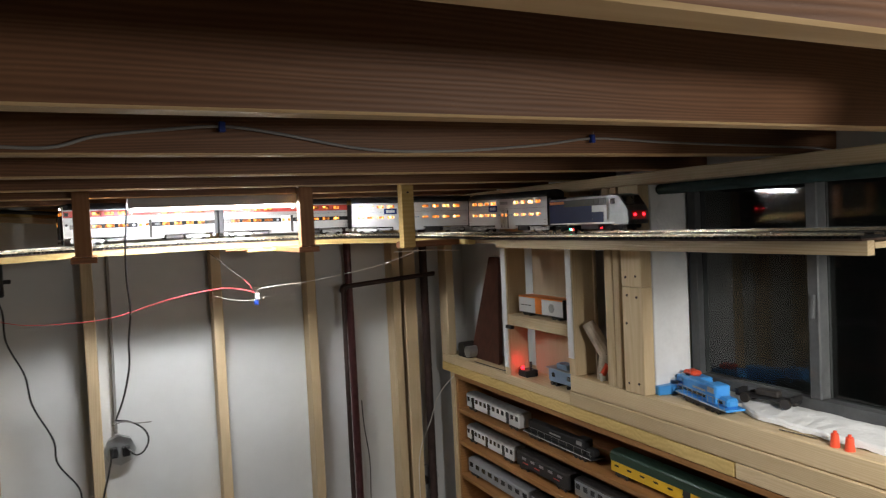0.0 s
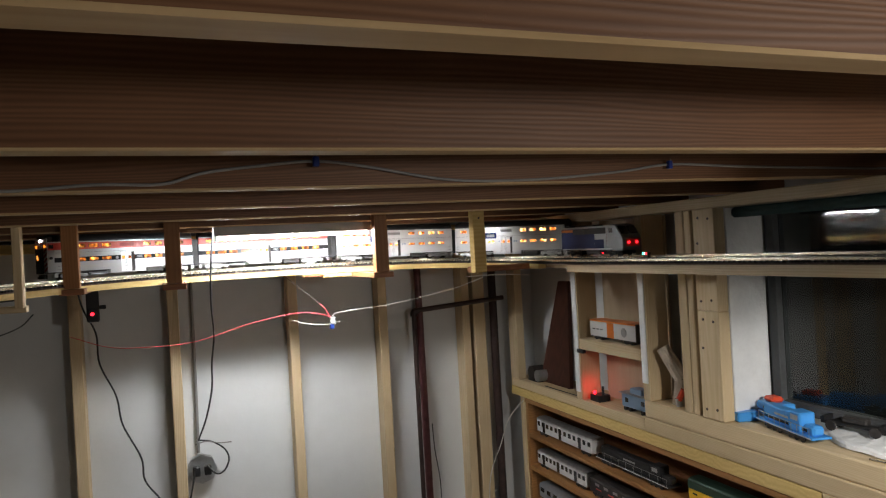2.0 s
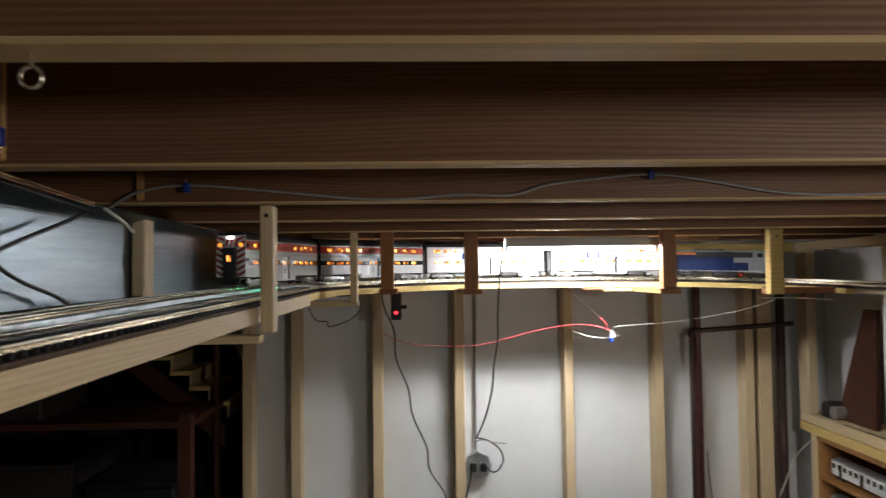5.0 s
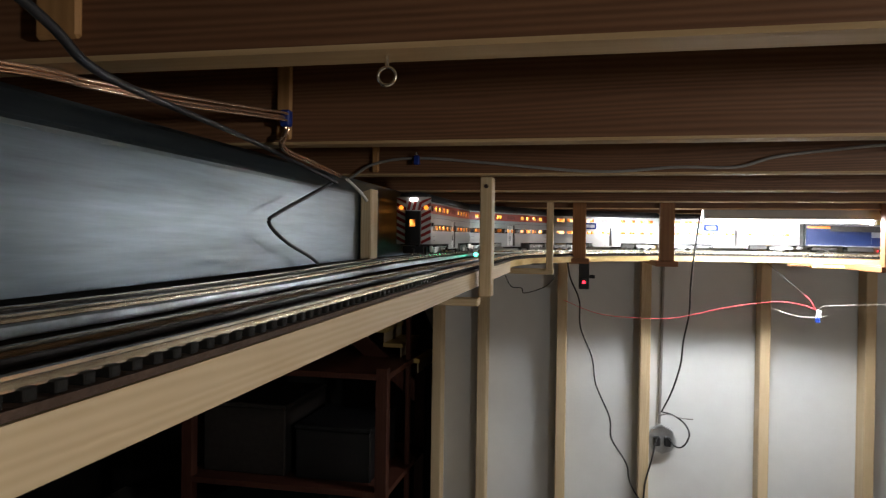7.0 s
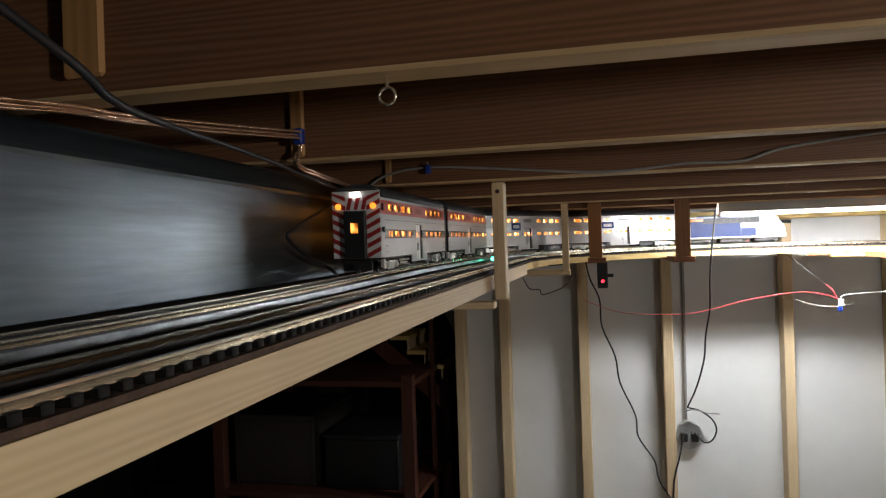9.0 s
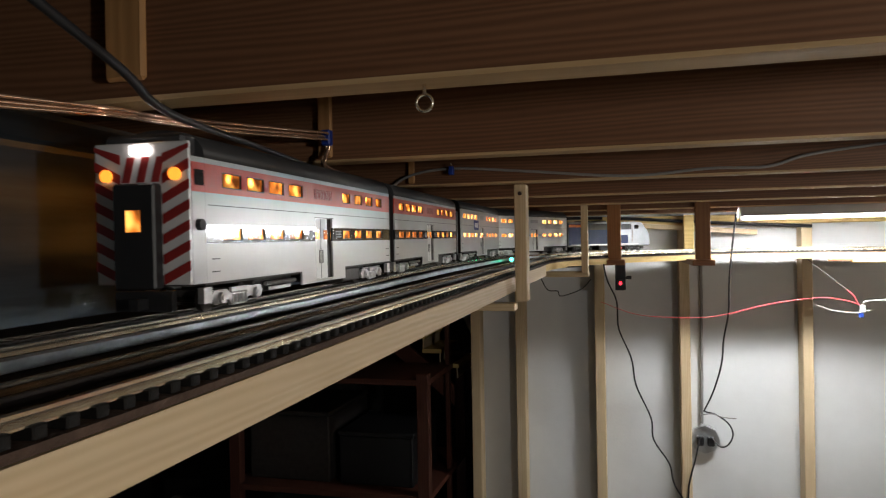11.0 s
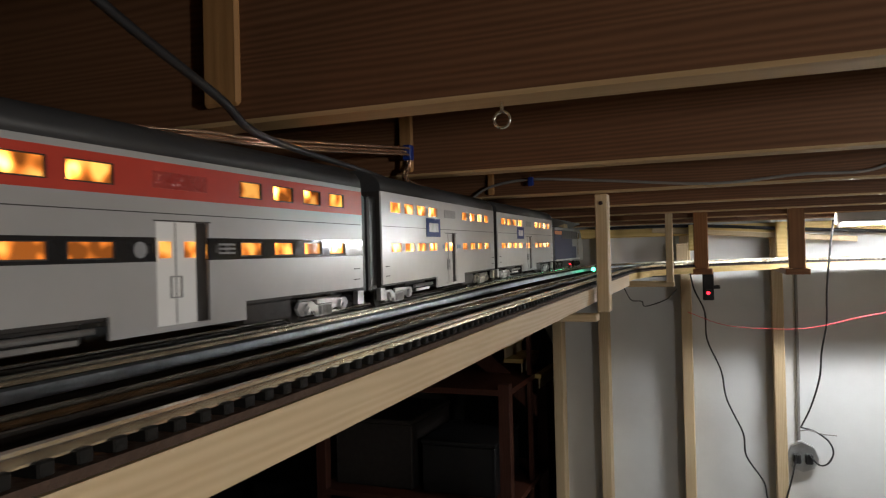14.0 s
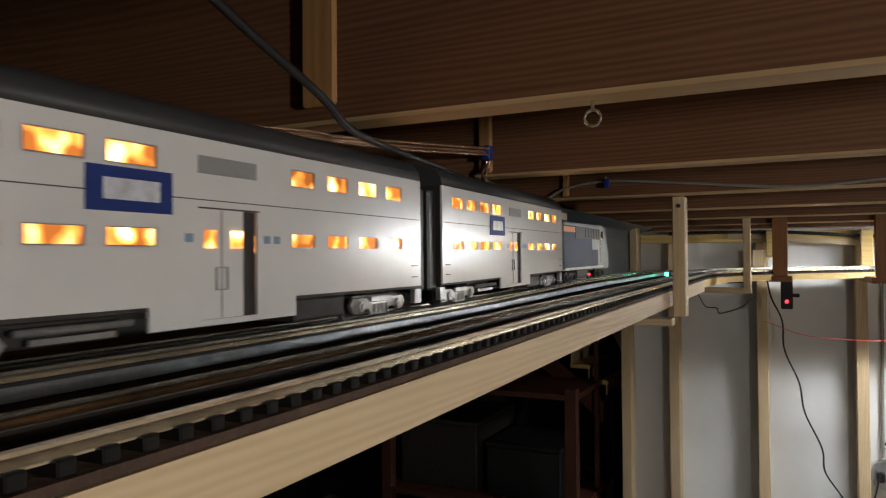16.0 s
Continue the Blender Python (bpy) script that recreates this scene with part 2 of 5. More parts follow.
COPPERWIRE = mat("clear_speaker_wire", (0.78, 0.52, 0.36), 0.18, 0.8, var=0.2, scale=25, bump=0.0)
REDWIRE = mat("red_wire", (0.75, 0.07, 0.09), 0.45, var=0.1, bump=0.0)
WHITEWIRE = mat("white_wire", (0.75, 0.72, 0.66), 0.5, var=0.1, bump=0.0)
BLUECLIP = mat("blue_cable_clip", (0.012, 0.035, 0.22), 0.4, var=0.1, bump=0.0)
IRONPIPE = mat("dark_iron_pipe", (0.055, 0.035, 0.032), 0.45, 0.4, var=0.4, scale=18, bump=0.15)
PURPLEPIPE = mat("oxide_red_pipe", (0.10, 0.035, 0.038), 0.4, 0.2, var=0.5, scale=30, bump=0.1)
GREEN = mat("dark_green_blind", (0.012, 0.035, 0.032), 0.7, var=0.2, scale=12, bump=0.1)
ALU = mat("dull_aluminium", (0.30, 0.31, 0.33), 0.45, 0.7, var=0.15, scale=10, bump=0.03)
WINFRAME = mat("weathered_window_frame", (0.075, 0.078, 0.082), 0.55, 0.3, var=0.25, scale=12, bump=0.08)
BOXSTEEL = mat("zinc_box", (0.45, 0.47, 0.48), 0.4, 0.8, var=0.2, scale=25, bump=0.05)
ENAMEL = mat("white_enamel", (0.80, 0.80, 0.78), 0.35, var=0.04, scale=6, bump=0.01)
TUBE = glow("fluorescent_tube", (0.97, 0.99, 1.0), 200.0)
BULB = glow("lit_bulb", (1.0, 0.95, 0.86), 30.0)
REDLED = glow("red_lamp", (1.0, 0.015, 0.03), 5.0)
GREENLED = glow("green_lamp", (0.05, 1.0, 0.45), 9.0)
HEADLAMP = glow("white_lamp", (1.0, 0.90, 0.85), 9.0)
AMBERLAMP = glow("amber_lamp", (1.0, 0.30, 0.03), 1.3)
PANE_AMBER = lit_window("amber_window", (0.62, 0.16, 0.02), (1.0, 0.46, 0.09), 1.25)
PANE_BRIGHT = lit_window("bright_window", (0.85, 0.24, 0.04), (1.0, 0.66, 0.26), 2.9)
SILVER = mat("silver_car_paint", (0.42, 0.42, 0.42), 0.29, 0.15, var=0.05, scale=12, bump=0.01, spec=0.5)
WHITEPAINT = mat("white_car_paint", (0.66, 0.66, 0.66), 0.22, 0.08, var=0.05, scale=12, bump=0.01, spec=0.5)
DOORWHITE = mat("white_door_paint", (0.84, 0.84, 0.83), 0.3, var=0.04, scale=12, bump=0.01)
REDBAND = mat("red_car_band", (0.52, 0.055, 0.035), 0.30, var=0.08, scale=12, bump=0.01, spec=0.5)
DARKRED = mat("dark_red_stripe", (0.26, 0.022, 0.02), 0.4, var=0.12, scale=30, bump=0.0)
GLOSSBLACK = mat("gloss_black_band", (0.02, 0.02, 0.022), 0.10, var=0.1, scale=12, bump=0.0, spec=0.6)
GASKET = mat("dark_gasket", (0.03, 0.028, 0.028), 0.5, var=0.2, scale=40, bump=0.0)
REDGRILLE = mat("red_louvre_panel", (0.34, 0.035, 0.025), 0.4, var=0.15, scale=60, bump=0.3, bump_scale=220)
ROOF = mat("grey_car_roof", (0.042, 0.042, 0.044), 0.55, var=0.15, scale=14, bump=0.03)
UNDER = mat("dark_underframe", (0.03, 0.026, 0.024), 0.6, var=0.3, scale=40, bump=0.1)
TRUCKGREY = mat("cast_truck_grey", (0.46, 0.46, 0.46), 0.30, 0.75, var=0.25, scale=60, bump=0.08, bump_scale=120)
BLUEPAINT = mat("blue_car_paint", (0.014, 0.032, 0.16), 0.5, var=0.1, scale=20, bump=0.0, spec=0.2)
GRILLE = mat("grey_grille", (0.24, 0.24, 0.24), 0.5, var=0.1, scale=60, bump=0.2, bump_scale=200)
# dark blue paint, deepened further for the weak light on the loco's side
SHADED_NAVY = mat("navy_loco_paint", (0.008, 0.018, 0.075), 0.45, var=0.1, scale=20, bump=0.0, spec=0.2)
LOCOSILVER = mat("dull_loco_silver", (0.24, 0.25, 0.26), 0.38, 0.5, var=0.15, scale=20, bump=0.0)
ORANGE = mat("orange_paint", (0.72, 0.20, 0.03), 0.35, var=0.1, bump=0.0)
TOYBLUE = mat("toy_blue_plastic", (0.06, 0.30, 0.72), 0.35, var=0.08, bump=0.0)
YELLOW = mat("yellow_paint", (0.75, 0.45, 0.03), 0.35, var=0.08, bump=0.0)
DKGREEN = mat("dark_green_roof", (0.02, 0.045, 0.03), 0.45, var=0.15, bump=0.0)
GREYBLUE = mat("grey_blue_plastic", (0.18, 0.26, 0.36), 0.4, var=0.15, bump=0.0)
TOYRED = mat("toy_red_plastic", (0.78, 0.09, 0.04), 0.4, var=0.08, bump=0.0)
PALEBAR = mat("pale_lettering", (0.52, 0.53, 0.58), 0.4, var=0.3, scale=120, bump=0.0)
GREYPAINT = mat("grey_model_paint", (0.26, 0.26, 0.27), 0.4, var=0.15, bump=0.0)
CARD = mat("crumpled_paper", (0.45, 0.38, 0.30), 0.8, var=0.3, scale=20, bump=0.4, bump_scale=40)
WINDOWGLASS = glass_mat("window_glass")


# ---- mesh helpers ----
def box(bm, x0, x1, y0, y1, z0, z1):
    vs = [bm.verts.new((x, y, z)) for x in (x0, x1) for y in (y0, y1) for z in (z0, z1)]
    for f in ((0, 1, 3, 2), (4, 6, 7, 5), (0, 4, 5, 1), (2, 3, 7, 6), (0, 2, 6, 4), (1, 5, 7, 3)):
        bm.faces.new([vs[i] for i in f])
    return bm


def cyl(bm, p, q, r, n=12, r2=None):
    p, q = Vector(p), Vector(q)
    d = (q - p).normalized()
    u = d.orthogonal().normalized()
    v = d.cross(u)
    r2 = r if r2 is None else r2
    a = [bm.verts.new(p + r * (u * math.cos(2 * math.pi * i / n) + v * math.sin(2 * math.pi * i / n))) for i in range(n)]
    b = [bm.verts.new(q + r2 * (u * math.cos(2 * math.pi * i / n) + v * math.sin(2 * math.pi * i / n))) for i in range(n)]
    for i in range(n):
        bm.faces.new((a[i], a[(i + 1) % n], b[(i + 1) % n], b[i]))
    bm.faces.new(a[::-1])
    bm.faces.new(b)
    return bm


def smooth_line(pts, step=6):
    pts = [Vector(p) for p in pts]
    ext = [2 * pts[0] - pts[1]] + pts + [2 * pts[-1] - pts[-2]]
    out = []
    for i in range(1, len(ext) - 2):
        a, b, c, d = ext[i - 1:i + 3]
        for k in range(step):
            t = k / step
            out.append(0.5 * (2 * b + (c - a) * t + (2 * a - 5 * b + 4 * c - d) * t * t + (3 * b - a - 3 * c + d) * t ** 3))
    return out + [pts[-1]]


def sweep(bm, line, section):
    """A closed section (across to the right, up) carried level along a line."""
    rings = []
    for i, p in enumerate(line):
        d = Vector(line[min(i + 1, len(line) - 1)]) - Vector(line[max(i - 1, 0)])
        side = Vector((d.y, -d.x, 0)).normalized()
        rings.append([bm.verts.new(Vector(p) + side * u + Vector((0, 0, w))) for u, w in section])
    n = len(section)
    for a, b in zip(rings, rings[1:]):
        for i in range(n):
            bm.faces.new((a[i], a[(i + 1) % n], b[(i + 1) % n], b[i]))
    bm.faces.new(rings[0][::-1])
    bm.faces.new(rings[-1])
    return bm


def wire(bm, pts, r, n=6, step=6):
    line = smooth_line(pts, step)
    rings = []
    for i, p in enumerate(line):
        d = (line[min(i + 1, len(line) - 1)] - line[max(i - 1, 0)]).normalized()
        u = d.cross(Vector((0.3, 0.2, 1))).normalized()
        v = d.cross(u)
        rings.append([bm.verts.new(p + r * (u * math.cos(2 * math.pi * k / n) + v * math.sin(2 * math.pi * k / n))) for k in range(n)])
    for a, b in zip(rings, rings[1:]):
        for k in range(n):
            f = bm.faces.new((a[k], a[(k + 1) % n], b[(k + 1) % n], b[k]))
            f.smooth = True
    return bm


def mesh_of(name, bm, material, bevel=0.0):
    if bevel:
        bmesh.ops.bevel(bm, geom=[e for e in bm.edges], offset=bevel, segments=1, affect="EDGES", clamp_overlap=True)
    bmesh.ops.recalc_face_normals(bm, faces=bm.faces)
    me = bpy.data.meshes.new(name)
    bm.to_mesh(me)
    bm.free()
    me.materials.append(material)
    return me


def thing(name, bm, material, label="", category="", group="", kind="", bevel=0.0):
    return tagged(new(name, mesh_of(name, bm, material, bevel)), label, category, group, kind)


def part(name, bm, material, parent, label="", bevel=0.0):
    ob = new(name, mesh_of(name, bm, material, bevel))
    ob.parent = parent
    return tagged(ob, label)


def same_mesh(ob, parent):
    """Another piece on the same mesh data."""
    o = new(ob.name.split(".")[0], ob.data)
    o.parent = parent
    return o


def holder(name, m, label, category, group=""):
    ob = new(name)
    ob.matrix_basis = m
    ob.empty_display_size = 0.05
    return tagged(ob, label, category, group)


def nb():
    return bmesh.new()


def lumber(name, x0, x1, y0, y1, z0, z1, material, label, category, group="", kind="", bevel=0.0025):
    """A board whose own origin is at its middle, so that its grain is its own."""
    cx, cy, cz = (x0 + x1) / 2, (y0 + y1) / 2, (z0 + z1) / 2
    ob = thing(name, box(nb(), x0 - cx, x1 - cx, y0 - cy, y1 - cy, z0 - cz, z1 - cz), material, label, category, group, kind, bevel)
    ob.location = (cx, cy, cz)
    return ob


def board_part(name, x0, x1, y0, y1, z0, z1, material, parent, label="", bevel=0.0015):
    """The same as a part; the numbers are in the parent's space."""
    cx, cy, cz = (x0 + x1) / 2, (y0 + y1) / 2, (z0 + z1) / 2
    ob = part(name, box(nb(), x0 - cx, x1 - cx, y0 - cy, y1 - cy, z0 - cz, z1 - cz), material, parent, label, bevel)
    ob.location = (cx, cy, cz)
    return ob


# ---- the large structure ----
JZ = 2.207
# never in view; made pale to bounce light up onto the joists
thing("floor", box(nb(), -4.0, 1.9, -3.2, 5.4, -0.1, 0.0), BOUNCEFLOOR, "unseen basement floor, kept pale to bounce light up to the joists", "floor", kind="structure")
thing("ceiling", box(nb(), -4.0, 1.9, -3.2, 5.4, JZ + 0.236, JZ + 0.256), SUBFLOOR, "brown underside of the floor boards above the joists", "ceiling", kind="structure")
thing("wall_north", box(nb(), -0.925, 1.9, 3.262, 3.30, 0.0, JZ + 0.236), WALLBOARD, "white wallboard behind the open studs", "wall", kind="structure")
thing("wall_south", box(nb(), -4.0, 1.9, -3.3, -3.2, 0.0, JZ + 0.236), CONCRETE, "bare concrete foundation wall", "wall", kind="structure")
# west and stair walls wear the near-black that stands in for shade
thing("wall_west", box(nb(), -4.1, -4.0, -3.2, 5.4, 0.0, JZ + 0.236), SHADEWALL, "bare concrete foundation wall", "wall", kind="structure")
thing("wall_far", box(nb(), -4.0, -0.925, 5.3, 5.4, 0.0, JZ + 0.236), SHADEWALL, "dark unlit wall behind the stairs", "wall", kind="structure")
thing("wall_stair_side", box(nb(), -0.925, -0.87, 3.30, 5.3, 0.0, JZ + 0.236), SHADEWALL, "unlit side wall of the stair well", "wall", kind="structure")

for k in range(-8, 7):
    y = 0.462 + 0.406 * k
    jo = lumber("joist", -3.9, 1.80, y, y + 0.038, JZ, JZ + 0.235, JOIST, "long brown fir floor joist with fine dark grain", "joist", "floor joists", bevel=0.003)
    # downward faces take the wood with the light worked into it
    jo.data.materials.append(JOIST_LIT_EDGE)
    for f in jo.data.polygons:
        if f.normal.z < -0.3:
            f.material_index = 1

STUDS = ((-0.918, -0.876), (-0.712, -0.670), (-0.362, -0.320), (-0.008, 0.034), (0.470, 0.510), (0.866, 0.906), (1.268, 1.306), (1.325, 1.385))
for x0, x1 in STUDS:
    lumber("wall_stud", x0, x1, 3.172, 3.262, 0.0, 2.165, PINE_Z, "pale pine wall stud standing on the floor", "stud", "north wall studs")
lumber("top_plate", -0.93, 1.50, 3.172, 3.262, 2.165, 2.206, GOLD_X, "yellowish pine top plate under the joists", "plate", bevel=0.003)

# ---- the line of the railway ----
R_WEST, R_EAST = 0.98, 0.56


def line_xy(s):
    """Plan of the outer track: along the west shelf, round two curves, down the east shelf."""
    if s < 0:
        return -0.62, 1.98 + s
    a = R_WEST * math.pi / 2
    if s < a:
        return 0.36 - R_WEST * math.cos(s / R_WEST), 1.98 + R_WEST * math.sin(s / R_WEST)
    s -= a
    if s < 0.54:
        return 0.36 + s, 2.96
    s -= 0.54
    b = R_EAST * math.pi / 2
    if s < b:
        return 0.90 + R_EAST * math.sin(s / R_EAST), 2.40 + R_EAST * math.cos(s / R_EAST)
    return 1.46, 2.40 - (s - b)


def outer_xy(s):
    """The outer rails draw a little away from the duct towards the south."""
    x, y = line_xy(s)
    u = min(max((-0.5 - s) / 0.9, 0), 1)
    return x + DRIFT * u * u * (3 - 2 * u), y


def strip_xy(s):
    return (line_xy(s)[0] + outer_xy(s)[0]) / 2, line_xy(s)[1] / 2 + outer_xy(s)[1] / 2


DRIFT = 0.040


def ramp_z(s, rows):
    """Height of a track along the line, eased from row to row."""
    if s <= rows[0][0]:
        return rows[0][1]
    if s >= rows[-1][0]:
        return rows[-1][1]
    slopes = [0.0] + [(b[1] - a[1]) / (b[0] - a[0]) for a, b in zip(rows, rows[2:])] + [0.0]
    for k, ((a, za), (b, zb)) in enumerate(zip(rows, rows[1:])):
        if s <= b:
            h = b - a
            t = (s - a) / h
            return (2 * t ** 3 - 3 * t ** 2 + 1) * za + (t ** 3 - 2 * t ** 2 + t) * h * slopes[k] + (3 * t ** 2 - 2 * t ** 3) * zb + (t ** 3 - t ** 2) * h * slopes[k + 1]


OUTER_Z = ((-3.0, 2.0415), (-1.8, 2.0420), (-1.3, 2.0455), (-0.5, 2.0550), (1.1, 2.066), (1.9, 2.066), (3.2, 2.038))
INNER_Z = ((-3.4, 2.034), (-1.75, 2.0365), (-1.2, 2.0430), (-0.5, 2.050), (1.0, 2.062), (1.9, 2.062), (3.2, 2.034))


def rail_points(s0, s1, heights, step=0.045, plan=line_xy):
    n = max(2, int((s1 - s0) / step))
    out = []
    for i in range(n + 1):
        s = s0 + (s1 - s0) * i / n
        x, y = plan(s)
        out.append(Vector((x, y, ramp_z(s, heights))))
    return out


def rect(u0, u1, w0, w1):
    return ((u0, w0), (u1, w0), (u1, w1), (u0, w1))


def rail_section(u, k=1.0):
    return ((u - 0.003, -0.006), (u + 0.003, -0.006), (u + 0.003, -0.005), (u + 0.0008, -0.0042), (u + 0.0014 * k, -0.0016), (u + 0.0014 * k, 0),
            (u - 0.0014 * k, 0), (u - 0.0014 * k, -0.0016), (u - 0.0008, -0.0042), (u - 0.003, -0.005))


S_SOUTH, S_END = -3.6, 4.41
inner_all = rail_points(S_SOUTH, S_END, INNER_Z)
outer_all = rail_points(S_SOUTH, S_END, OUTER_Z)

# shelf that carries the tracks round the room
shelf = holder("track_shelf", pose(0, 0, 0), "narrow pine shelf hung under the joists that carries two tracks", "shelf")
part("fascia", sweep(nb(), rail_points(S_SOUTH, -0.06, INNER_Z), rect(0.168, 0.187, -0.0430, -0.0155)), PINE_Y, shelf, "pale planed pine edge board")
part("curve_edge", sweep(nb(), rail_points(-0.058, 2.90, INNER_Z), rect(0.150, 0.183, -0.034, -0.015)), GOLD_X, shelf, "yellowish plywood edge round the curve")
part("east_fascia", sweep(nb(), rail_points(3.10, S_END, INNER_Z), rect(0.150, 0.170, -0.042, -0.0135)), PINE_Y, shelf, "pale pine edge board on the window side")
part("deck", sweep(nb(), inner_all, rect(-0.083, 0.148, -0.030, -0.0185)), PINE_Y, shelf)
part("roadbed", sweep(nb(), inner_all, rect(0.110, 0.1855, -0.0150, -0.011)), ROADBED, shelf, "dark brown roadbed strip")
part("side_bed", sweep(nb(), outer_all, rect(0.052, 0.104, -0.020, -0.0130)), BED, shelf, "dark brown strip between the tracks")
part("raised_bed", sweep(nb(), rail_points(S_SOUTH, S_END, OUTER_Z, plan=strip_xy), rect(-0.083, 0.0465, -0.018, -0.0058)), BED, shelf, "dark brown raised bed of the outer track")
part("edge_strip", sweep(nb(), rail_points(S_SOUTH, 0.5, OUTER_Z, plan=strip_xy), ((0.0467, -0.0125), (0.0505, -0.0125), (0.0505, -0.0055), (0.0467, -0.0045))), GALV, shelf, "galvanised metal edging strip")


def track(name, heights, offset, half, label, plan):
    top = holder(name, pose(0, 0, 0), label, "railway track", "model railway tracks")
    pts = rail_points(S_SOUTH, S_END, heights, plan=plan)
    part("rail", sweep(nb(), pts, rail_section(offset + half, 1.0 + half * 16)), RAIL, top, "bright nickel rail")
    part("rail", sweep(nb(), pts, rail_section(offset - half, 1.0 + half * 16)), RAIL, top, "bright nickel rail")
    part("centre_rail", sweep(nb(), pts, rail_section(offset)), RAILDARK, top, "blackened middle rail")
    return top


inner_track = track("inner_track", INNER_Z, 0.150, 0.027, "three-rail model railway track with black ties on the shelf edge", line_xy)
outer_track = track("outer_track", OUTER_Z, 0.0, 0.017, "three-rail model railway track with black ties beside the duct", outer_xy)


def tie_pose(s, heights, offset, plan):
    x, y = plan(s)
    x2, y2 = plan(s + 0.002)
    yaw = math.atan2(y2 - y, x2 - x)
    return Matrix.Translation((x + math.sin(yaw) * offset, y - math.cos(yaw) * offset, ramp_z(s, heights))) @ Matrix.Rotation(yaw, 4, "Z")


def add_ties(top, heights, offset, half, near0, near1, pitch, plan):
    first, joined = None, nb()
    s = S_SOUTH
    while s < S_END:
        m = tie_pose(s, heights, offset, plan)
        if near0 <= s < near1:
            if first is None:
                first = part("tie", box(nb(), -0.0036, 0.0036, -half, half, -0.0112, -0.0052), TIE, top, bevel=0.0008)
                first.matrix_basis = m
            else:
                same_mesh(first, top).matrix_basis = m
        else:
            vs = [joined.verts.new(m @ Vector((x, y, z))) for x in (-0.0036, 0.0036) for y in (-half, half) for z in (-0.0112, -0.0052)]
            for f in ((0, 1, 3, 2), (4, 6, 7, 5), (0, 4, 5, 1), (2, 3, 7, 6), (0, 2, 6, 4), (1, 5, 7, 3)):
                joined.faces.new([vs[i] for i in f])
        s += pitch
    tagged(part("tie_row", joined, TIE, top, "row of small black ties"), kind="stuff")


# steel beam along the west side that the outer track runs beside
bm = nb()
prof = [(-0.87, 2.010), (-0.706, 2.010), (-0.706, 2.182), (-0.7045, 2.1868), (-0.700, 2.1905), (-0.667, 2.2015), (-0.664, 2.2045), (-0.87, 2.2045)]
a = [bm.verts.new((x, -3.1, z)) for x, z in prof]
b = [bm.verts.new((x, 2.52, z)) for x, z in prof]
for i in range(len(prof)):
    bm.faces.new((a[i], a[(i + 1) % len(prof)], b[(i + 1) % len(prof)], b[i])).smooth = False
bm.faces.new(a[::-1])
bm.faces.new(b)
beam = thing("steel_duct", bm, STEEL, "long grey sheet-metal duct with a flared top flange under the joists", "duct")
part("stamp_mark", box(nb(), -0.7058, -0.7050, 0.36, 0.366, 2.085, 2.108), GREYPAINT, beam, "pale stamped strokes")
part("stamp_mark", box(nb(), -0.7058, -0.7050, 0.378, 0.382, 2.085, 2.108), GREYPAINT, beam)
part("stamp_mark", box(nb(), -0.7058, -0.7050, 0.394, 0.399, 2.083, 2.106), GREYPAINT, beam)
part("stamp_mark", box(nb(), -0.7058, -0.7050, 0.425, 0.432, 2.097, 2.101), GREYPAINT, beam)
lumber("sill_block", -0.87, -0.735, -3.1, 2.5, 2.2048, 2.2067, SUBFLOOR, "thin packing between duct and joists", "packing", bevel=0)

# posts that hang the shelf from the joists
bracket = holder("shelf_hanger", pose(0, 0, 0), "pale pine shelf hanger with a cross foot, screwed to a joist", "hanger", "shelf hangers")
board_part("post", -0.424, -0.402, 1.313, 1.350, 1.990, 2.207, PINE_Z, bracket)
board_part("foot", -0.640, -0.426, 1.313, 1.350, 1.972, 1.986, PINE_X, bracket)
part("screw", cyl(nb(), (-0.413, 1.313, 2.19), (-0.413, 1.311, 2.19), 0.004, 8), IRONPIPE, bracket)
h2 = holder("shelf_hanger", pose(0, 0, 0), "pale pine L-shaped shelf hanger holding the curve", "hanger", "shelf hangers")
board_part("post", -0.352, -0.333, 2.130, 2.168, 2.008, 2.290, PINE_Z, h2)
board_part("foot", -0.475, -0.333, 2.169, 2.205, 1.995, 2.012, PINE_X, h2)
for x, y in ((-0.691, 1.495), (-0.691, 2.34), (-0.691, -0.90)):
    lumber("back_post", x - 0.012, x + 0.012, y - 0.025, y + 0.025, 2.044, 2.207, PINE_Z, "pale pine post between duct and outer track", "post", "back posts")
for x, w, y, z0 in ((-0.262, 0.044, 2.452, 2.040), (0.020, 0.046, 2.452, 2.036), (0.686, 0.046, 2.452, 2.030)):
    h = holder("shelf_hanger", pose(0, 0, 0), "orange-brown stained hanger with a dark foot under the shelf", "hanger", "stained shelf hangers")
    board_part("post", x - w / 2, x + w / 2, y, y + 0.038, z0, 2.330, BROWN_Z, h)
    board_part("foot", x - w / 2 - 0.012, x + w / 2 + 0.012, y - 0.008, y + 0.55, z0 - 0.019, z0 - 0.001, BROWN_X, h, "dark brown foot")
h = holder("shelf_hanger", pose(0, 0, 0), "light stained pine hanger at the corner", "hanger", "stained shelf hangers")
board_part("post", 1.026, 1.072, 2.445, 2.483, 2.004, 2.330, GOLD_X, h)
board_part("foot", 1.03, 1.30, 2.486, 2.524, 2.004, 2.026, BROWN_X, h, "dark brown foot")
part("screw", cyl(nb(), (1.049, 2.445, 2.200), (1.049, 2.443, 2.200), 0.004, 8), IRONPIPE, h)


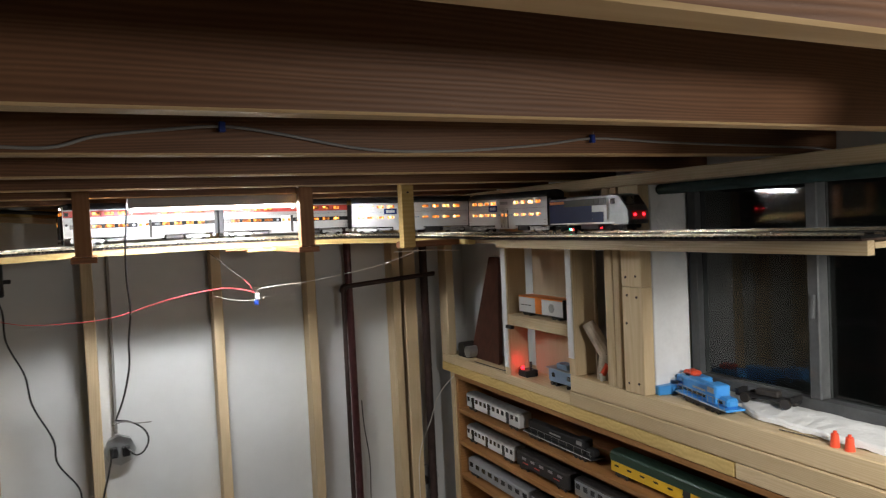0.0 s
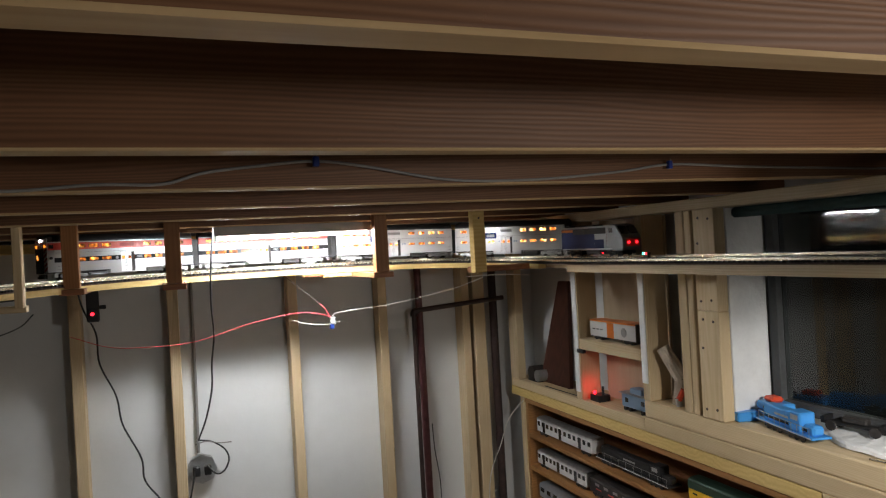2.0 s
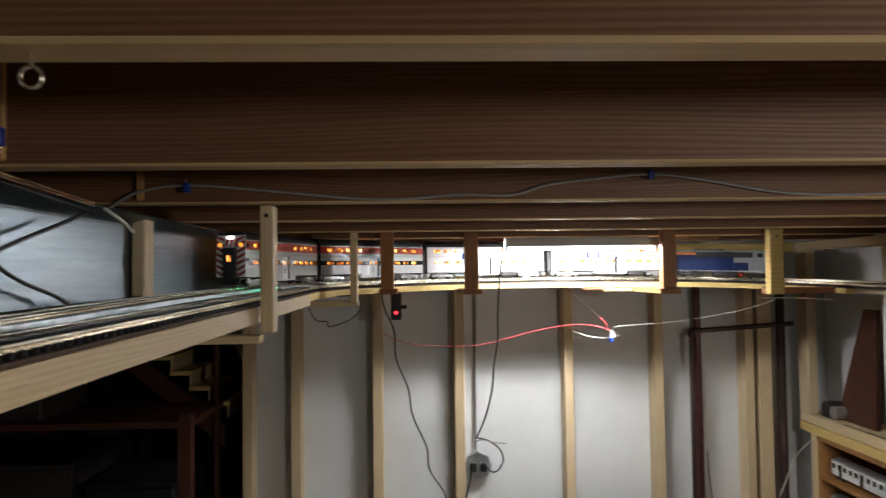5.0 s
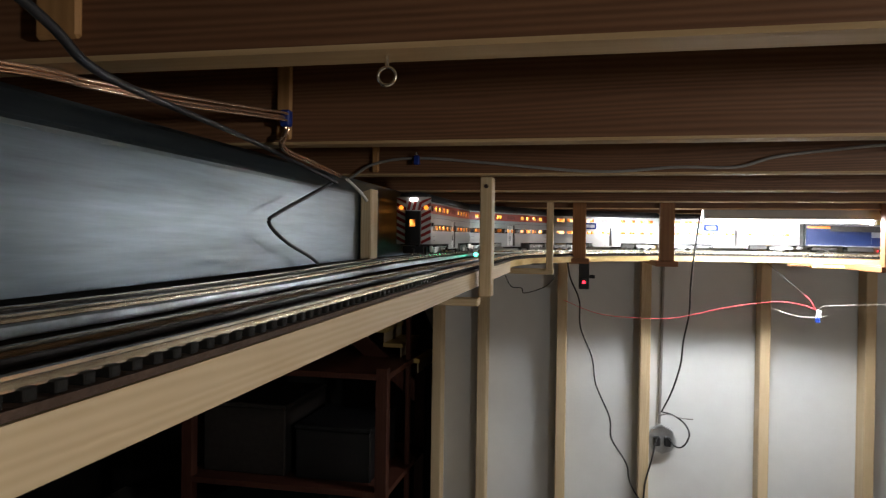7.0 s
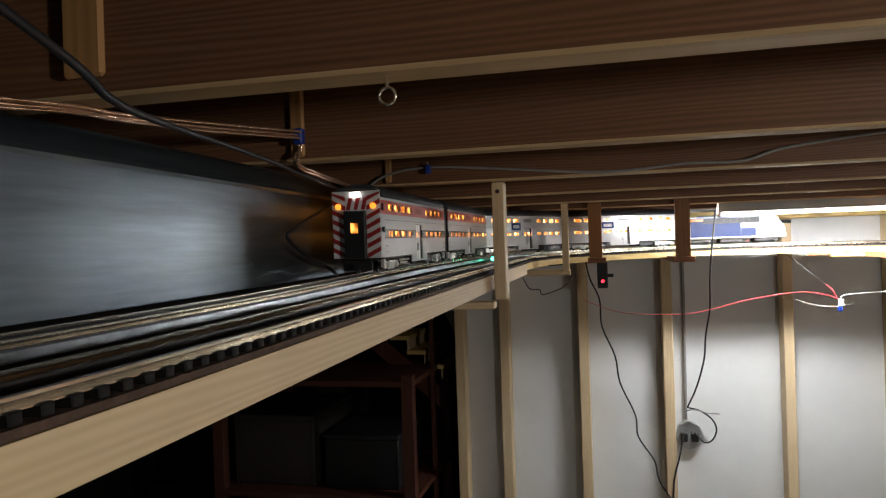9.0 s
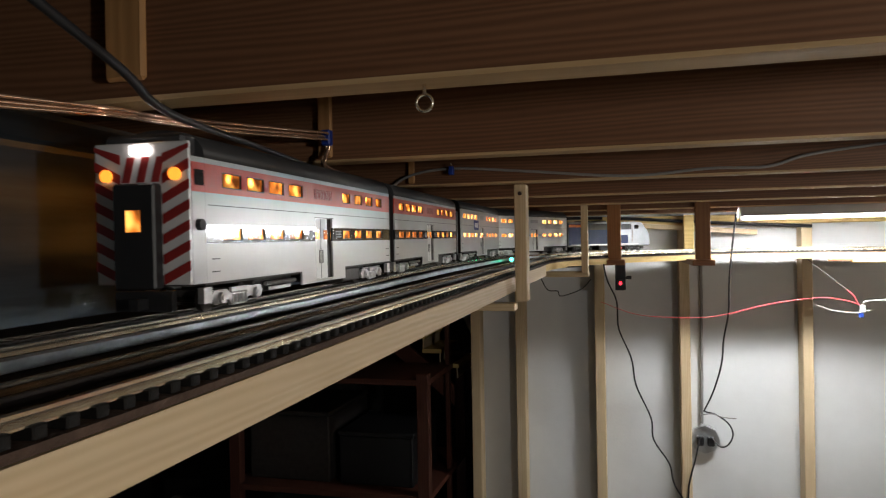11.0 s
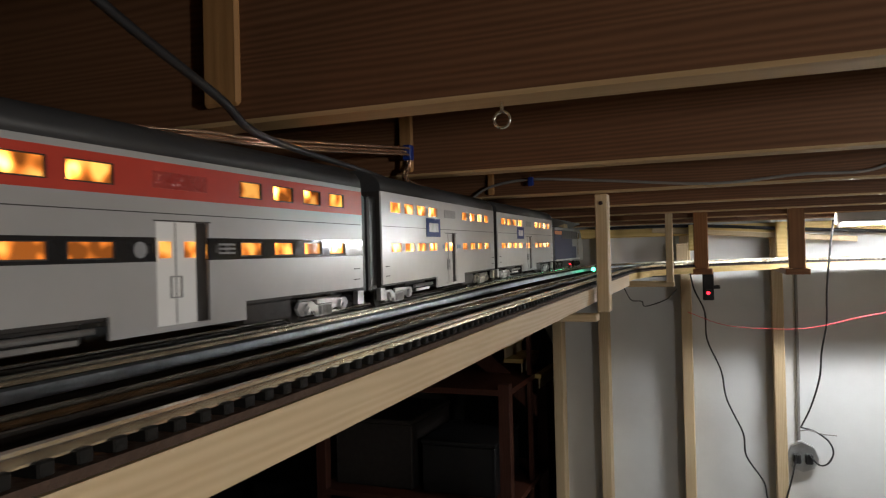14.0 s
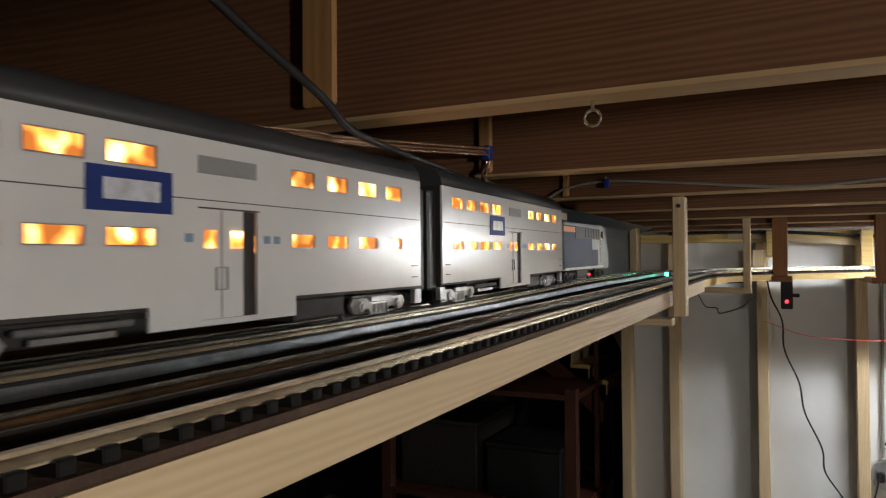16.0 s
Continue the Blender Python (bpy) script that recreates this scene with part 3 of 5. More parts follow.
# ---- shop light over the north shelf ----
light = holder("shop_light", pose(TUBE_X, TUBE_Y, TUBE_Z), "white enamel shop light with a lit fluorescent tube", "ceiling light")
bm = nb()
hood = [(-0.055, 0.006), (-0.020, 0.040), (0.020, 0.040), (0.055, 0.006), (0.053, 0.004), (0.019, 0.037), (-0.019, 0.037), (-0.053, 0.004)]
a = [bm.verts.new((-0.268, y, z)) for y, z in hood]
b = [bm.verts.new((0.268, y, z)) for y, z in hood]
for i in range(8):
    bm.faces.new((a[i], a[(i + 1) % 8], b[(i + 1) % 8], b[i]))
for r in (a, b):
    for i in range(3):
        bm.faces.new((r[i], r[i + 1], r[6 - i], r[7 - i]))
part("hood", bm, ENAMEL, light)
part("tube", cyl(nb(), (-0.255, 0, 0.008), (0.255, 0, 0.008), 0.0125, 14), TUBE, light, "glowing white tube")
for sx in (-1, 1):
    part("end_cap", box(nb(), min(sx * 0.256, sx * 0.266), max(sx * 0.256, sx * 0.266), -0.014, 0.014, -0.010, 0.036), ENAMEL, light)
# bulb, socket and cord are added to carry the assumed light
bulb_lamp = holder("pendant_bulb", pose(BACK_X, BACK_Y, BACK_Z + 0.08), "unseen bulb on a cord, assumed source of the light from the right", "ceiling light")
bm = nb()
bmesh.ops.create_uvsphere(bm, u_segments=20, v_segments=12, radius=0.034)
part("bulb", bm, BULB, bulb_lamp, "glowing bulb")
part("socket", cyl(nb(), (0, 0, 0.034), (0, 0, 0.085), 0.018, 14), BLACK, bulb_lamp)
part("cord", cyl(nb(), (0, 0, 0.085), (0, 0, 2.4425 - BACK_Z - 0.08), 0.004, 8), RUBBER, bulb_lamp)


# housing made up for the bench fill, never in view
clamp = holder("clamp_lamp", look(FILL_EYE, (1.62, 0.95, 1.30)), "added fill lamp with an aluminium shade, out of view, aimed at the window bench", "lamp")
bm = nb()
ring_in = [(0.030, 0.045), (0.050, 0.030), (0.070, 0.0), (0.075, -0.025)]
turns = [2 * math.pi * k / 24 for k in range(24)]
rings = [[bm.verts.new((r * math.cos(a), r * math.sin(a), z)) for a in turns] for r, z in ring_in]
rings += [[bm.verts.new(((r + 0.0015) * math.cos(a), (r + 0.0015) * math.sin(a), z + 0.0005)) for a in turns] for r, z in ring_in[::-1]]
for a, b in zip(rings, rings[1:] + rings[:1]):
    for k in range(24):
        bm.faces.new((a[k], a[(k + 1) % 24], b[(k + 1) % 24], b[k]))
part("shade", bm, ALU, clamp, "spun aluminium shade")
part("socket", cyl(nb(), (0, 0, 0.047), (0, 0, 0.105), 0.019, 16), BLACK, clamp)
part("jaw", cyl(nb(), (0, 0, 0.106), (0, 0, 0.216), 0.006, 10), BOXSTEEL, clamp)


# ---- the train ----
CAR_L, PITCH = 0.488, 0.528
WIN = ((0.052, 0.118), (0.137, 0.203), (0.222, 0.288), (0.310, 0.378), (0.612, 0.669), (0.698, 0.757), (0.786, 0.845), (0.873, 0.930))
DOOR = (0.442, 0.542)
SILL = (0.366, 0.622)


def at_frac(f):
    return CAR_L / 2 - f * CAR_L


def truck(parent, x, grey=TRUCKGREY):
    t = part("truck", box(nb(), x - 0.030, x + 0.030, -0.014, 0.014, 0.006, 0.018), UNDER, parent)
    arch = ((-0.044, 0.0135), (-0.040, 0.0185), (-0.020, 0.0185), (-0.013, 0.0145), (0.013, 0.0145), (0.020, 0.0185), (0.040, 0.0185), (0.044, 0.0135),
            (0.040, 0.0080), (0.034, 0.0065), (0.026, 0.0100), (0.016, 0.0095), (0.012, 0.0045), (-0.012, 0.0045), (-0.016, 0.0095), (-0.026, 0.0100), (-0.034, 0.0065), (-0.040, 0.0080))
    for sy in (-1, 1):
        bm = nb()
        y0, y1 = sorted((sy * 0.0295, sy * 0.0325))
        fa = [bm.verts.new((x + u, y0, w)) for u, w in arch]
        fb = [bm.verts.new((x + u, y1, w)) for u, w in arch]
        bm.faces.new(fa)
        bm.faces.new(fb[::-1])
        for i in range(len(arch)):
            k = (i + 1) % len(arch)
            bm.faces.new((fa[i], fa[k], fb[k], fb[i]))
        out = sy * 0.0352
        for wx in (-0.030, 0.030):
            cyl(bm, (x + wx, sy * 0.0325, 0.0120), (x + wx, out, 0.0120), 0.0046, 12)
            cyl(bm, (x + wx, out, 0.0120), (x + wx, sy * 0.0362, 0.0120), 0.0022, 10)
        for wx in (-0.009, -0.003, 0.003, 0.009):
            cyl(bm, (x + wx, sy * 0.0336, 0.0058), (x + wx, sy * 0.0336, 0.0135), 0.0017, 8)
        box(bm, x - 0.016, x + 0.016, *sorted((sy * 0.0325, sy * 0.0348)), 0.0155, 0.0195)
        part("side_frame", bm, grey, t, "grey cast side frame")
    for wx in (-0.029, 0.029):
        bm = nb()
        cyl(bm, (x + wx, -0.0175, 0.0105), (x + wx, 0.0175, 0.0105), 0.003, 8)
        for sy in (-1, 1):
            cyl(bm, (x + wx, sy * 0.0145, 0.0105), (x + wx, sy * 0.0190, 0.0105), 0.0105, 18)
        part("wheel_set", bm, RAILDARK, t)


def gallery_car(red, cab, paint, label):
    car = holder("gallery_car", pose(0, 0, 0), label, "model train car", "train")
    hw, hl = 0.0400, CAR_L / 2
    z0, z1 = 0.0260, 0.1225
    rows = ((0.0585, 0.0690), (0.1010, 0.1135))
    main, redbm, blackbm, seam = nb(), nb(), nb(), nb()
    for sy in (-1, 1):
        ya, yb = sorted((sy * (hw - 0.002), sy * hw))
        dx0, dx1 = at_frac(DOOR[1]), at_frac(DOOR[0])

        def strip(bm, xa, xb, za, zb):
            box(bm, xa, xb, ya, yb, za, zb)
        up = redbm if red else main
        mid = blackbm if red else main
        # plain courses, fore and aft of the door
        for xa, xb in ((-hl, dx0), (dx1, hl)):
            strip(main, xa, xb, z0, 0.0565)
            strip(main, xa, xb, 0.0715, 0.096)
        strip(main, dx0, dx1, 0.0815, 0.096)
        strip(up, -hl, hl, 0.1135, 0.1185)
        strip(main, -hl, hl, 0.1185, z1)
        strip(up, -hl, hl, 0.096, 0.101)
        for xa, xb in ((-hl, dx0), (dx1, hl)):
            strip(mid, xa, xb, 0.0565, 0.0585)
            strip(mid, xa, xb, 0.0690, 0.0715)
        # piers between the windows
        for (za, zb), dest, breaks in ((rows[0], mid, True), (rows[1], up, False)):
            edges = [hl]
            for f0, f1 in WIN[:4]:
                edges += [at_frac(f0), at_frac(f1)]
            if breaks:
                edges += [dx1, dx0]
            for f0, f1 in WIN[4:]:
                edges += [at_frac(f0), at_frac(f1)]
            edges.append(-hl)
            i = 0
            while i < len(edges) - 1:
                strip(dest, edges[i + 1], edges[i], za, zb)
                i += 2
        # lowered sill by the door
        strip(main, at_frac(SILL[1]), dx0, 0.0125, z0)
        strip(main, dx1, at_frac(SILL[0]), 0.0125, z0)
        strip(main, dx0, dx1, 0.0125, 0.0160)
        box(seam, -hl + 0.003, hl - 0.003, *sorted((sy * hw, sy * (hw + 0.0003))), 0.0862, 0.0868)
        box(seam, dx0 - 0.002, dx1 + 0.002, *sorted((sy * hw, sy * (hw + 0.0004))), 0.0815, 0.0823)
        # steps at the ends
        for ex in (hl - 0.018, -hl + 0.008):
            for zz in (0.034, 0.044):
                box(seam, ex, ex + 0.010, *sorted((sy * hw, sy * (hw + 0.0010))), zz, zz + 0.0008)
    body = part("body", main, paint, car)
    if red:
        part("red_band", redbm, REDBAND, car, "red band round the upper windows")
        part("window_band", blackbm, GLOSSBLACK, car, "glossy black lower window band")
    else:
        redbm.free()
        blackbm.free()
    part("seams", seam, UNDER, body, "dark seam line and step irons")
    # panes in thin gaskets
    pm = PANE_AMBER if red else PANE_BRIGHT
    first, rim = {}, {}
    for sy in (-1, 1):
        for r, (za, zb) in enumerate(rows):
            for k, (f0, f1) in enumerate(WIN):
                w = round((f1 - f0) * CAR_L / 2, 4)
                h = (zb - za) / 2
                key = (w, r)
                if key not in first:
                    ob = first[key] = part("pane", box(nb(), -w - 0.001, w + 0.001, -0.0005, 0.0005, -h - 0.0008, h + 0.0008), pm, car, "amber lit window")
                    bm = nb()
                    for x0, x1, za2, zb2 in ((-w, w, -h, -h + 0.0009), (-w, w, h - 0.0006, h), (-w, -w + 0.0009, -h + 0.0009, h - 0.0006), (w - 0.0014, w, -h + 0.0009, h - 0.0006)):
                        box(bm, x0, x1, -0.0008, 0.0008, za2, zb2)
                    ga = rim[key] = part("gasket", bm, GASKET if red else TRUCKGREY, car, "thin window rim")
                else:
                    ob, ga = same_mesh(first[key], car), same_mesh(rim[key], car)
                ob.location = (at_frac((f0 + f1) / 2), sy * (hw - 0.0024), (za + zb) / 2)
                ga.location = (at_frac((f0 + f1) / 2), sy * (hw - 0.0011), (za + zb) / 2)
    # doors: a pale leaf beside a dark gap, with two small windows and a latch panel
    for sy in (-1, 1):
        dx0, dx1 = at_frac(DOOR[1]), at_frac(DOOR[0])
        y0, y1 = sorted((sy * (hw - 0.0035), sy * (hw - 0.0025)))
        leaf = part("door", box(nb(), dx0 + 0.0105, dx1 - 0.001, y0, y1, 0.0160, 0.0815), DOORWHITE if red else WHITEPAINT, car, "white sliding door")
        part("door_gap", box(nb(), dx0, dx0 + 0.0100, *sorted((sy * (hw - 0.0035), sy * (hw - 0.0025))), 0.0160, 0.0815), UNDER, car, "dark gap beside the door")
        for wx in (dx1 - 0.0150, dx0 + 0.0115):
            part("door_window", box(nb(), wx, wx + 0.0100, *sorted((sy * (hw - 0.0024), sy * (hw - 0.0018))), 0.0585, 0.0690), pm, leaf)
        mx = (dx0 + 0.0105 + dx1) / 2
        part("door_split", box(nb(), mx - 0.0004, mx + 0.0004, *sorted((sy * (hw - 0.0024), sy * (hw - 0.0020))), 0.0165, 0.0810), GRILLE, leaf)
        bm = nb()
        for x0, x1, za2, zb2 in ((-0.005, 0.005, 0.033, 0.0337), (-0.005, 0.005, 0.0463, 0.047), (-0.005, -0.0043, 0.033, 0.047), (0.0043, 0.005, 0.033, 0.047)):
            box(bm, mx + x0, mx + x1, *sorted((sy * (hw - 0.0024), sy * (hw - 0.0014))), za2, zb2)
        part("latch_frame", bm, GRILLE, leaf, "thin grey latch frame")
        part("grille", box(nb(), dx0 + 0.001, dx1 + 0.002, *sorted((sy * hw, sy * (hw + 0.0004))), 0.1020, 0.1125), REDGRILLE if red else GRILLE, car, "louvred vent panel")
        for wx in (dx1 + 0.006, dx0 - 0.012, dx0 - 0.022):
            part("small_bar", box(nb(), wx, wx + 0.006, *sorted((sy * hw, sy * (hw + 0.0004))), 0.0615, 0.0665), GASKET if red else GREYBLUE, car)
    if not red:
        for sy in (-1, 1):
            plate = part("name_plate", box(nb(), at_frac(0.398), at_frac(0.287), *sorted((sy * hw, sy * (hw + 0.0006))), 0.0765, 0.0995), BLUEPAINT, car, "blue plate with a pale bar")
            part("bar", box(nb(), at_frac(0.380), at_frac(0.307), *sorted((sy * (hw + 0.0006), sy * (hw + 0.0009))), 0.0825, 0.0935), PALEBAR, plate)
    else:
        for sy in (-1, 1):
            part("emblem", cyl(nb(), (at_frac(0.415), sy * hw, 0.0638), (at_frac(0.415), sy * (hw + 0.0005), 0.0638), 0.0050, 16), GREYPAINT, car, "grey round emblem")
            for zz in (0.0612, 0.0642, 0.0672):
                part("pale_bar", box(nb(), at_frac(0.598), at_frac(0.562), *sorted((sy * hw, sy * (hw + 0.0005))), zz - 0.0007, zz + 0.0007), GRILLE, car)
    # roof
    bm = nb()
    prof = [(hw * math.cos(a), z1 + 0.0235 * math.sin(a) ** 0.8) for a in [math.pi * i / 12 for i in range(13)]]
    ra = [bm.verts.new((-hl, y, z)) for y, z in prof]
    rb = [bm.verts.new((hl, y, z)) for y, z in prof]
    for i in range(12):
        bm.faces.new((ra[i], ra[i + 1], rb[i + 1], rb[i])).smooth = True
    bm.faces.new(ra)
    bm.faces.new(rb[::-1])
    bm.faces.new((ra[0], rb[0], rb[-1], ra[-1]))
    part("roof", bm, ROOF, car, "dark grey rounded roof")
    # ends, floor and underframe
    part("floor_pan", box(nb(), -hl + 0.002, hl - 0.002, -hw + 0.003, hw - 0.003, 0.0235, 0.0265), UNDER, car)
    part("end_wall", box(nb(), -hl, -hl + 0.002, -hw + 0.002, hw - 0.002, z0, z1), UNDER, car)
    if not cab:
        part("end_wall", box(nb(), hl - 0.002, hl, -hw + 0.002, hw - 0.002, z0, z1), UNDER, car)
    part("diaphragm", box(nb(), -hl - 0.0195, -hl, -0.034, 0.034, 0.020, 0.117), BLACK, car, "black end diaphragm", 0.002)
    if not cab:
        part("diaphragm", box(nb(), hl, hl + 0.0195, -0.034, 0.034, 0.020, 0.117), BLACK, car, "black end diaphragm", 0.002)
    part("equipment_box", box(nb(), -0.128, -0.066, -0.034, 0.034, 0.007, 0.0232), UNDER, car, bevel=0.0015)
    part("equipment_box", box(nb(), 0.072, 0.142, -0.026, 0.026, 0.010, 0.0232), UNDER, car, bevel=0.0015)
    part("pipe_run", cyl(nb(), (0.072, 0.0345, 0.0185), (0.136, 0.0345, 0.0185), 0.0020, 10), TRUCKGREY, car)
    part("pipe_run", box(nb(), 0.082, 0.128, 0.0330, 0.0345, 0.0120, 0.0150), TRUCKGREY, car)
    part("pipe_run", cyl(nb(), (-0.136, 0.0355, 0.0205), (-0.205, 0.0355, 0.0205), 0.0010, 8), TRUCKGREY, car)
    for x in (-0.182, 0.182):
        truck(car, x)
    for x in (-hl - 0.006, hl - 0.012):
        part("step", box(nb(), x + 0.002, x + 0.014, 0.033, 0.038, 0.010, 0.0225), TRUCKGREY, car)
    if cab:
        for sy in (-1, 1):
            ya, yb = sorted((sy * (hw - 0.002), sy * hw))
            part("cab_side", box(nb(), hl + 0.0002, hl + 0.0185, ya, yb, z0, 0.096), paint, car)
            part("cab_band", box(nb(), hl + 0.0002, hl + 0.0185, ya, yb, 0.0962, 0.1185), REDBAND, car, "red band over the cab")
            part("cab_eave", box(nb(), hl + 0.0002, hl + 0.0185, ya, yb, 0.1187, z1), paint, car)
            part("cab_window", box(nb(), hl + 0.002, hl + 0.015, *sorted((sy * hw, sy * (hw + 0.0004))), 0.101, 0.113), GLOSSBLACK, car)
        part("cab_roof", box(nb(), hl + 0.0002, hl + 0.0185, -hw + 0.006, hw - 0.006, z1, z1 + 0.0180), ROOF, car, "", 0.003)
        hl = hl + 0.0205
        nose = part("nose", box(nb(), hl - 0.002, hl + 0.001, -hw, hw, z0, z1 + 0.011), WHITEPAINT, car, "white end with red diagonal stripes", 0.0008)
        bars = [(side, k) for side in (-1, 1) for k in range(7)]
        for side, k in bars:
            zz = z0 + k * 0.0152
            outer = min(zz + 0.0185, z1 + 0.009)
            pts = [(hl + 0.0015, y, z) for y, z in ((side * 0.0178, zz), (side * hw, zz + 0.0110), (side * hw, outer), (side * 0.0178, zz + 0.0075))]
            bm = nb()
            fr = [bm.verts.new(p) for p in pts]
            bk = [bm.verts.new((hl + 0.0008, p[1], p[2])) for p in pts]
            bm.faces.new(fr)
            for i in range(4):
                bm.faces.new((fr[i], fr[(i + 1) % 4], bk[(i + 1) % 4], bk[i]))
            part("warning_stripe", bm, DARKRED, nose, "dark red diagonal warning stripe")
        for k in range(3):
            y = -0.0165 + k * 0.0125
            pts = [(hl + 0.0015, y, 0.1035), (hl + 0.0015, y + 0.0065, 0.1035), (hl + 0.0015, y + 0.0115, 0.1225), (hl + 0.0015, y + 0.0050, 0.1225)]
            bm = nb()
            fr = [bm.verts.new(p) for p in pts]
            bk = [bm.verts.new((hl + 0.0008, p[1], p[2])) for p in pts]
            bm.faces.new(fr)
            for i in range(4):
                bm.faces.new((fr[i], fr[(i + 1) % 4], bk[(i + 1) % 4], bk[i]))
            part("warning_stripe", bm, DARKRED, nose, "dark red diagonal warning stripe")
        part("end_door", box(nb(), hl + 0.001, hl + 0.012, -0.0175, 0.0175, 0.023, 0.102), BLACK, nose, "dark end doorway", 0.0015)
        part("door_pane", box(nb(), hl + 0.0120, hl + 0.0126, -0.006, 0.006, 0.066, 0.082), PANE_AMBER, nose)
        part("headlight", box(nb(), hl - 0.004, hl + 0.004, -0.0075, 0.0075, 0.1245, 0.1305), HEADLAMP, nose, "bright white headlight")
        for sy in (-1, 1):
            part("marker_light", cyl(nb(), (hl + 0.001, sy * 0.0290, 0.109), (hl + 0.004, sy * 0.0290, 0.109), 0.0048, 14), AMBERLAMP, nose, "amber marker light")
        part("coupler", box(nb(), hl, hl + 0.014, -0.004, 0.004, 0.008, 0.016), BLACK, nose)
        part("pilot", box(nb(), hl - 0.004, hl + 0.002, -0.024, 0.024, 0.006, 0.0215), BLACK, nose)
        m = part("mirror", cyl(nb(), (hl - 0.010, hw, 0.071), (hl - 0.010, hw + 0.004, 0.071), 0.0045, 10), BLACK, nose)
    else:
        part("coupler", box(nb(), hl, hl + 0.012, -0.004, 0.004, 0.010, 0.016), BLACK, car)
    return car


def engine():
    e = holder("locomotive", pose(0, 0, 0), "blue, silver and orange diesel locomotive at the tail of the train", "model locomotive", "train")
    hw, L0, L1 = 0.0385, -0.195, 0.195
    # the cab end with its raked windscreen is at -x, the tail of the moving train
    prof = [(L1, 0.024), (L1, 0.100), (L1 - 0.010, 0.108), (L0 + 0.095, 0.108), (L0 + 0.075, 0.111), (L0 + 0.040, 0.106), (L0 + 0.012, 0.074), (L0 + 0.002, 0.060), (L0, 0.030), (L0 + 0.004, 0.020), (L0 + 0.05, 0.020), (L0 + 0.06, 0.024)]
    bm = nb()
    n = len(prof)
    a = [bm.verts.new((x, -hw, z)) for x, z in prof]
    b = [bm.verts.new((x, hw, z)) for x, z in prof]
    for i in range(n):
        bm.faces.new((a[i], a[(i + 1) % n], b[(i + 1) % n], b[i]))
    bm.faces.new(a[::-1])
    bm.faces.new(b)
    part("body", bm, LOCOSILVER, e, "dull silver body shell", 0.002)
    for sy in (-1, 1):
        ya, yb = sorted((sy * hw, sy * (hw + 0.0005)))
        part("blue_flank", box(nb(), -0.03, L1 - 0.002, ya, yb, 0.027, 0.1015), SHADED_NAVY, e, "dark blue flank", 0.0002)
        part("orange_sweep", box(nb(), -0.02, L1 - 0.004, *sorted((sy * (hw + 0.0006), sy * (hw + 0.0010))), 0.090, 0.099), ORANGE, e, "orange stripe", 0.0002)
        part("blue_fade", box(nb(), -0.085, -0.0305, ya, yb, 0.027, 0.060), SHADED_NAVY, e, "blue lower flank", 0.0002)
        part("side_grille", box(nb(), L0 + 0.095, 0.110, *sorted((sy * (hw + 0.0011), sy * (hw + 0.0016))), 0.080, 0.101), BLACK, e, "black side windows and louvres")
        for k in range(6):
            part("louvre", box(nb(), L0 + 0.105 + k * 0.024, L0 + 0.108 + k * 0.024, *sorted((sy * (hw + 0.0016), sy * (hw + 0.0021))), 0.083, 0.099), UNDER, e)
        part("side_sill", box(nb(), L0 + 0.06, L1 - 0.01, *sorted((sy * (hw + 0.0011), sy * (hw + 0.0018))), 0.0245, 0.0285), TRUCKGREY, e, "pale sill line")
        part("cab_door", box(nb(), L0 + 0.082, L0 + 0.093, *sorted((sy * (hw + 0.0002), sy * (hw + 0.0007))), 0.034, 0.098), GREYPAINT, e)
        part("cab_window", box(nb(), L0 + 0.058, L0 + 0.078, ya, yb, 0.082, 0.097), GLOSSBLACK, e)
        part("handrail", cyl(nb(), (L0 + 0.09, sy * (hw + 0.002), 0.035), (L0 + 0.09, sy * (hw + 0.002), 0.090), 0.0007, 6), RAIL, e)
    bm = nb()
    for y0, y1 in ((-0.033, -0.002), (0.002, 0.033)):
        q = [(L0 + 0.0135, 0.0770), (L0 + 0.036, 0.1035)]
        vs = [bm.verts.new((q[0][0] - 0.002, y0, q[0][1])), bm.verts.new((q[0][0] - 0.002, y1, q[0][1])), bm.verts.new((q[1][0] - 0.002, y1, q[1][1])), bm.verts.new((q[1][0] - 0.002, y0, q[1][1]))]
        ws = [bm.verts.new(v.co + Vector((0.002, 0, -0.001))) for v in vs]
        bm.faces.new(vs)
        for i in range(4):
            bm.faces.new((vs[i], vs[(i + 1) % 4], ws[(i + 1) % 4], ws[i]))
    part("windscreen", bm, GLOSSBLACK, e, "black raked windscreen")
    part("nose_panel", box(nb(), L0 - 0.0012, L0 - 0.0002, -0.026, 0.026, 0.034, 0.058), REDBAND, e, "dark red nose panel")
    for sy in (-1, 1):
        part("tail_light", cyl(nb(), (L0 - 0.001, sy * 0.016, 0.047), (L0 - 0.005, sy * 0.016, 0.047), 0.0035, 12), REDLED, e, "glowing red tail light")
    part("roof_fan", box(nb(), 0.0, 0.12, -0.02, 0.02, 0.108, 0.113), ROOF, e, bevel=0.002)
    part("fuel_tank", box(nb(), -0.045, 0.045, -0.026, 0.026, 0.006, 0.024), UNDER, e, bevel=0.002)
    part("under_light", box(nb(), -0.060, -0.056, 0.024, 0.028, 0.010, 0.013), REDLED, e)
    for x in (-0.125, 0.125):
        truck(e, x, UNDER)
    part("coupler", box(nb(), L1, L1 + 0.012, -0.004, 0.004, 0.010, 0.016), BLACK, e)
    return e


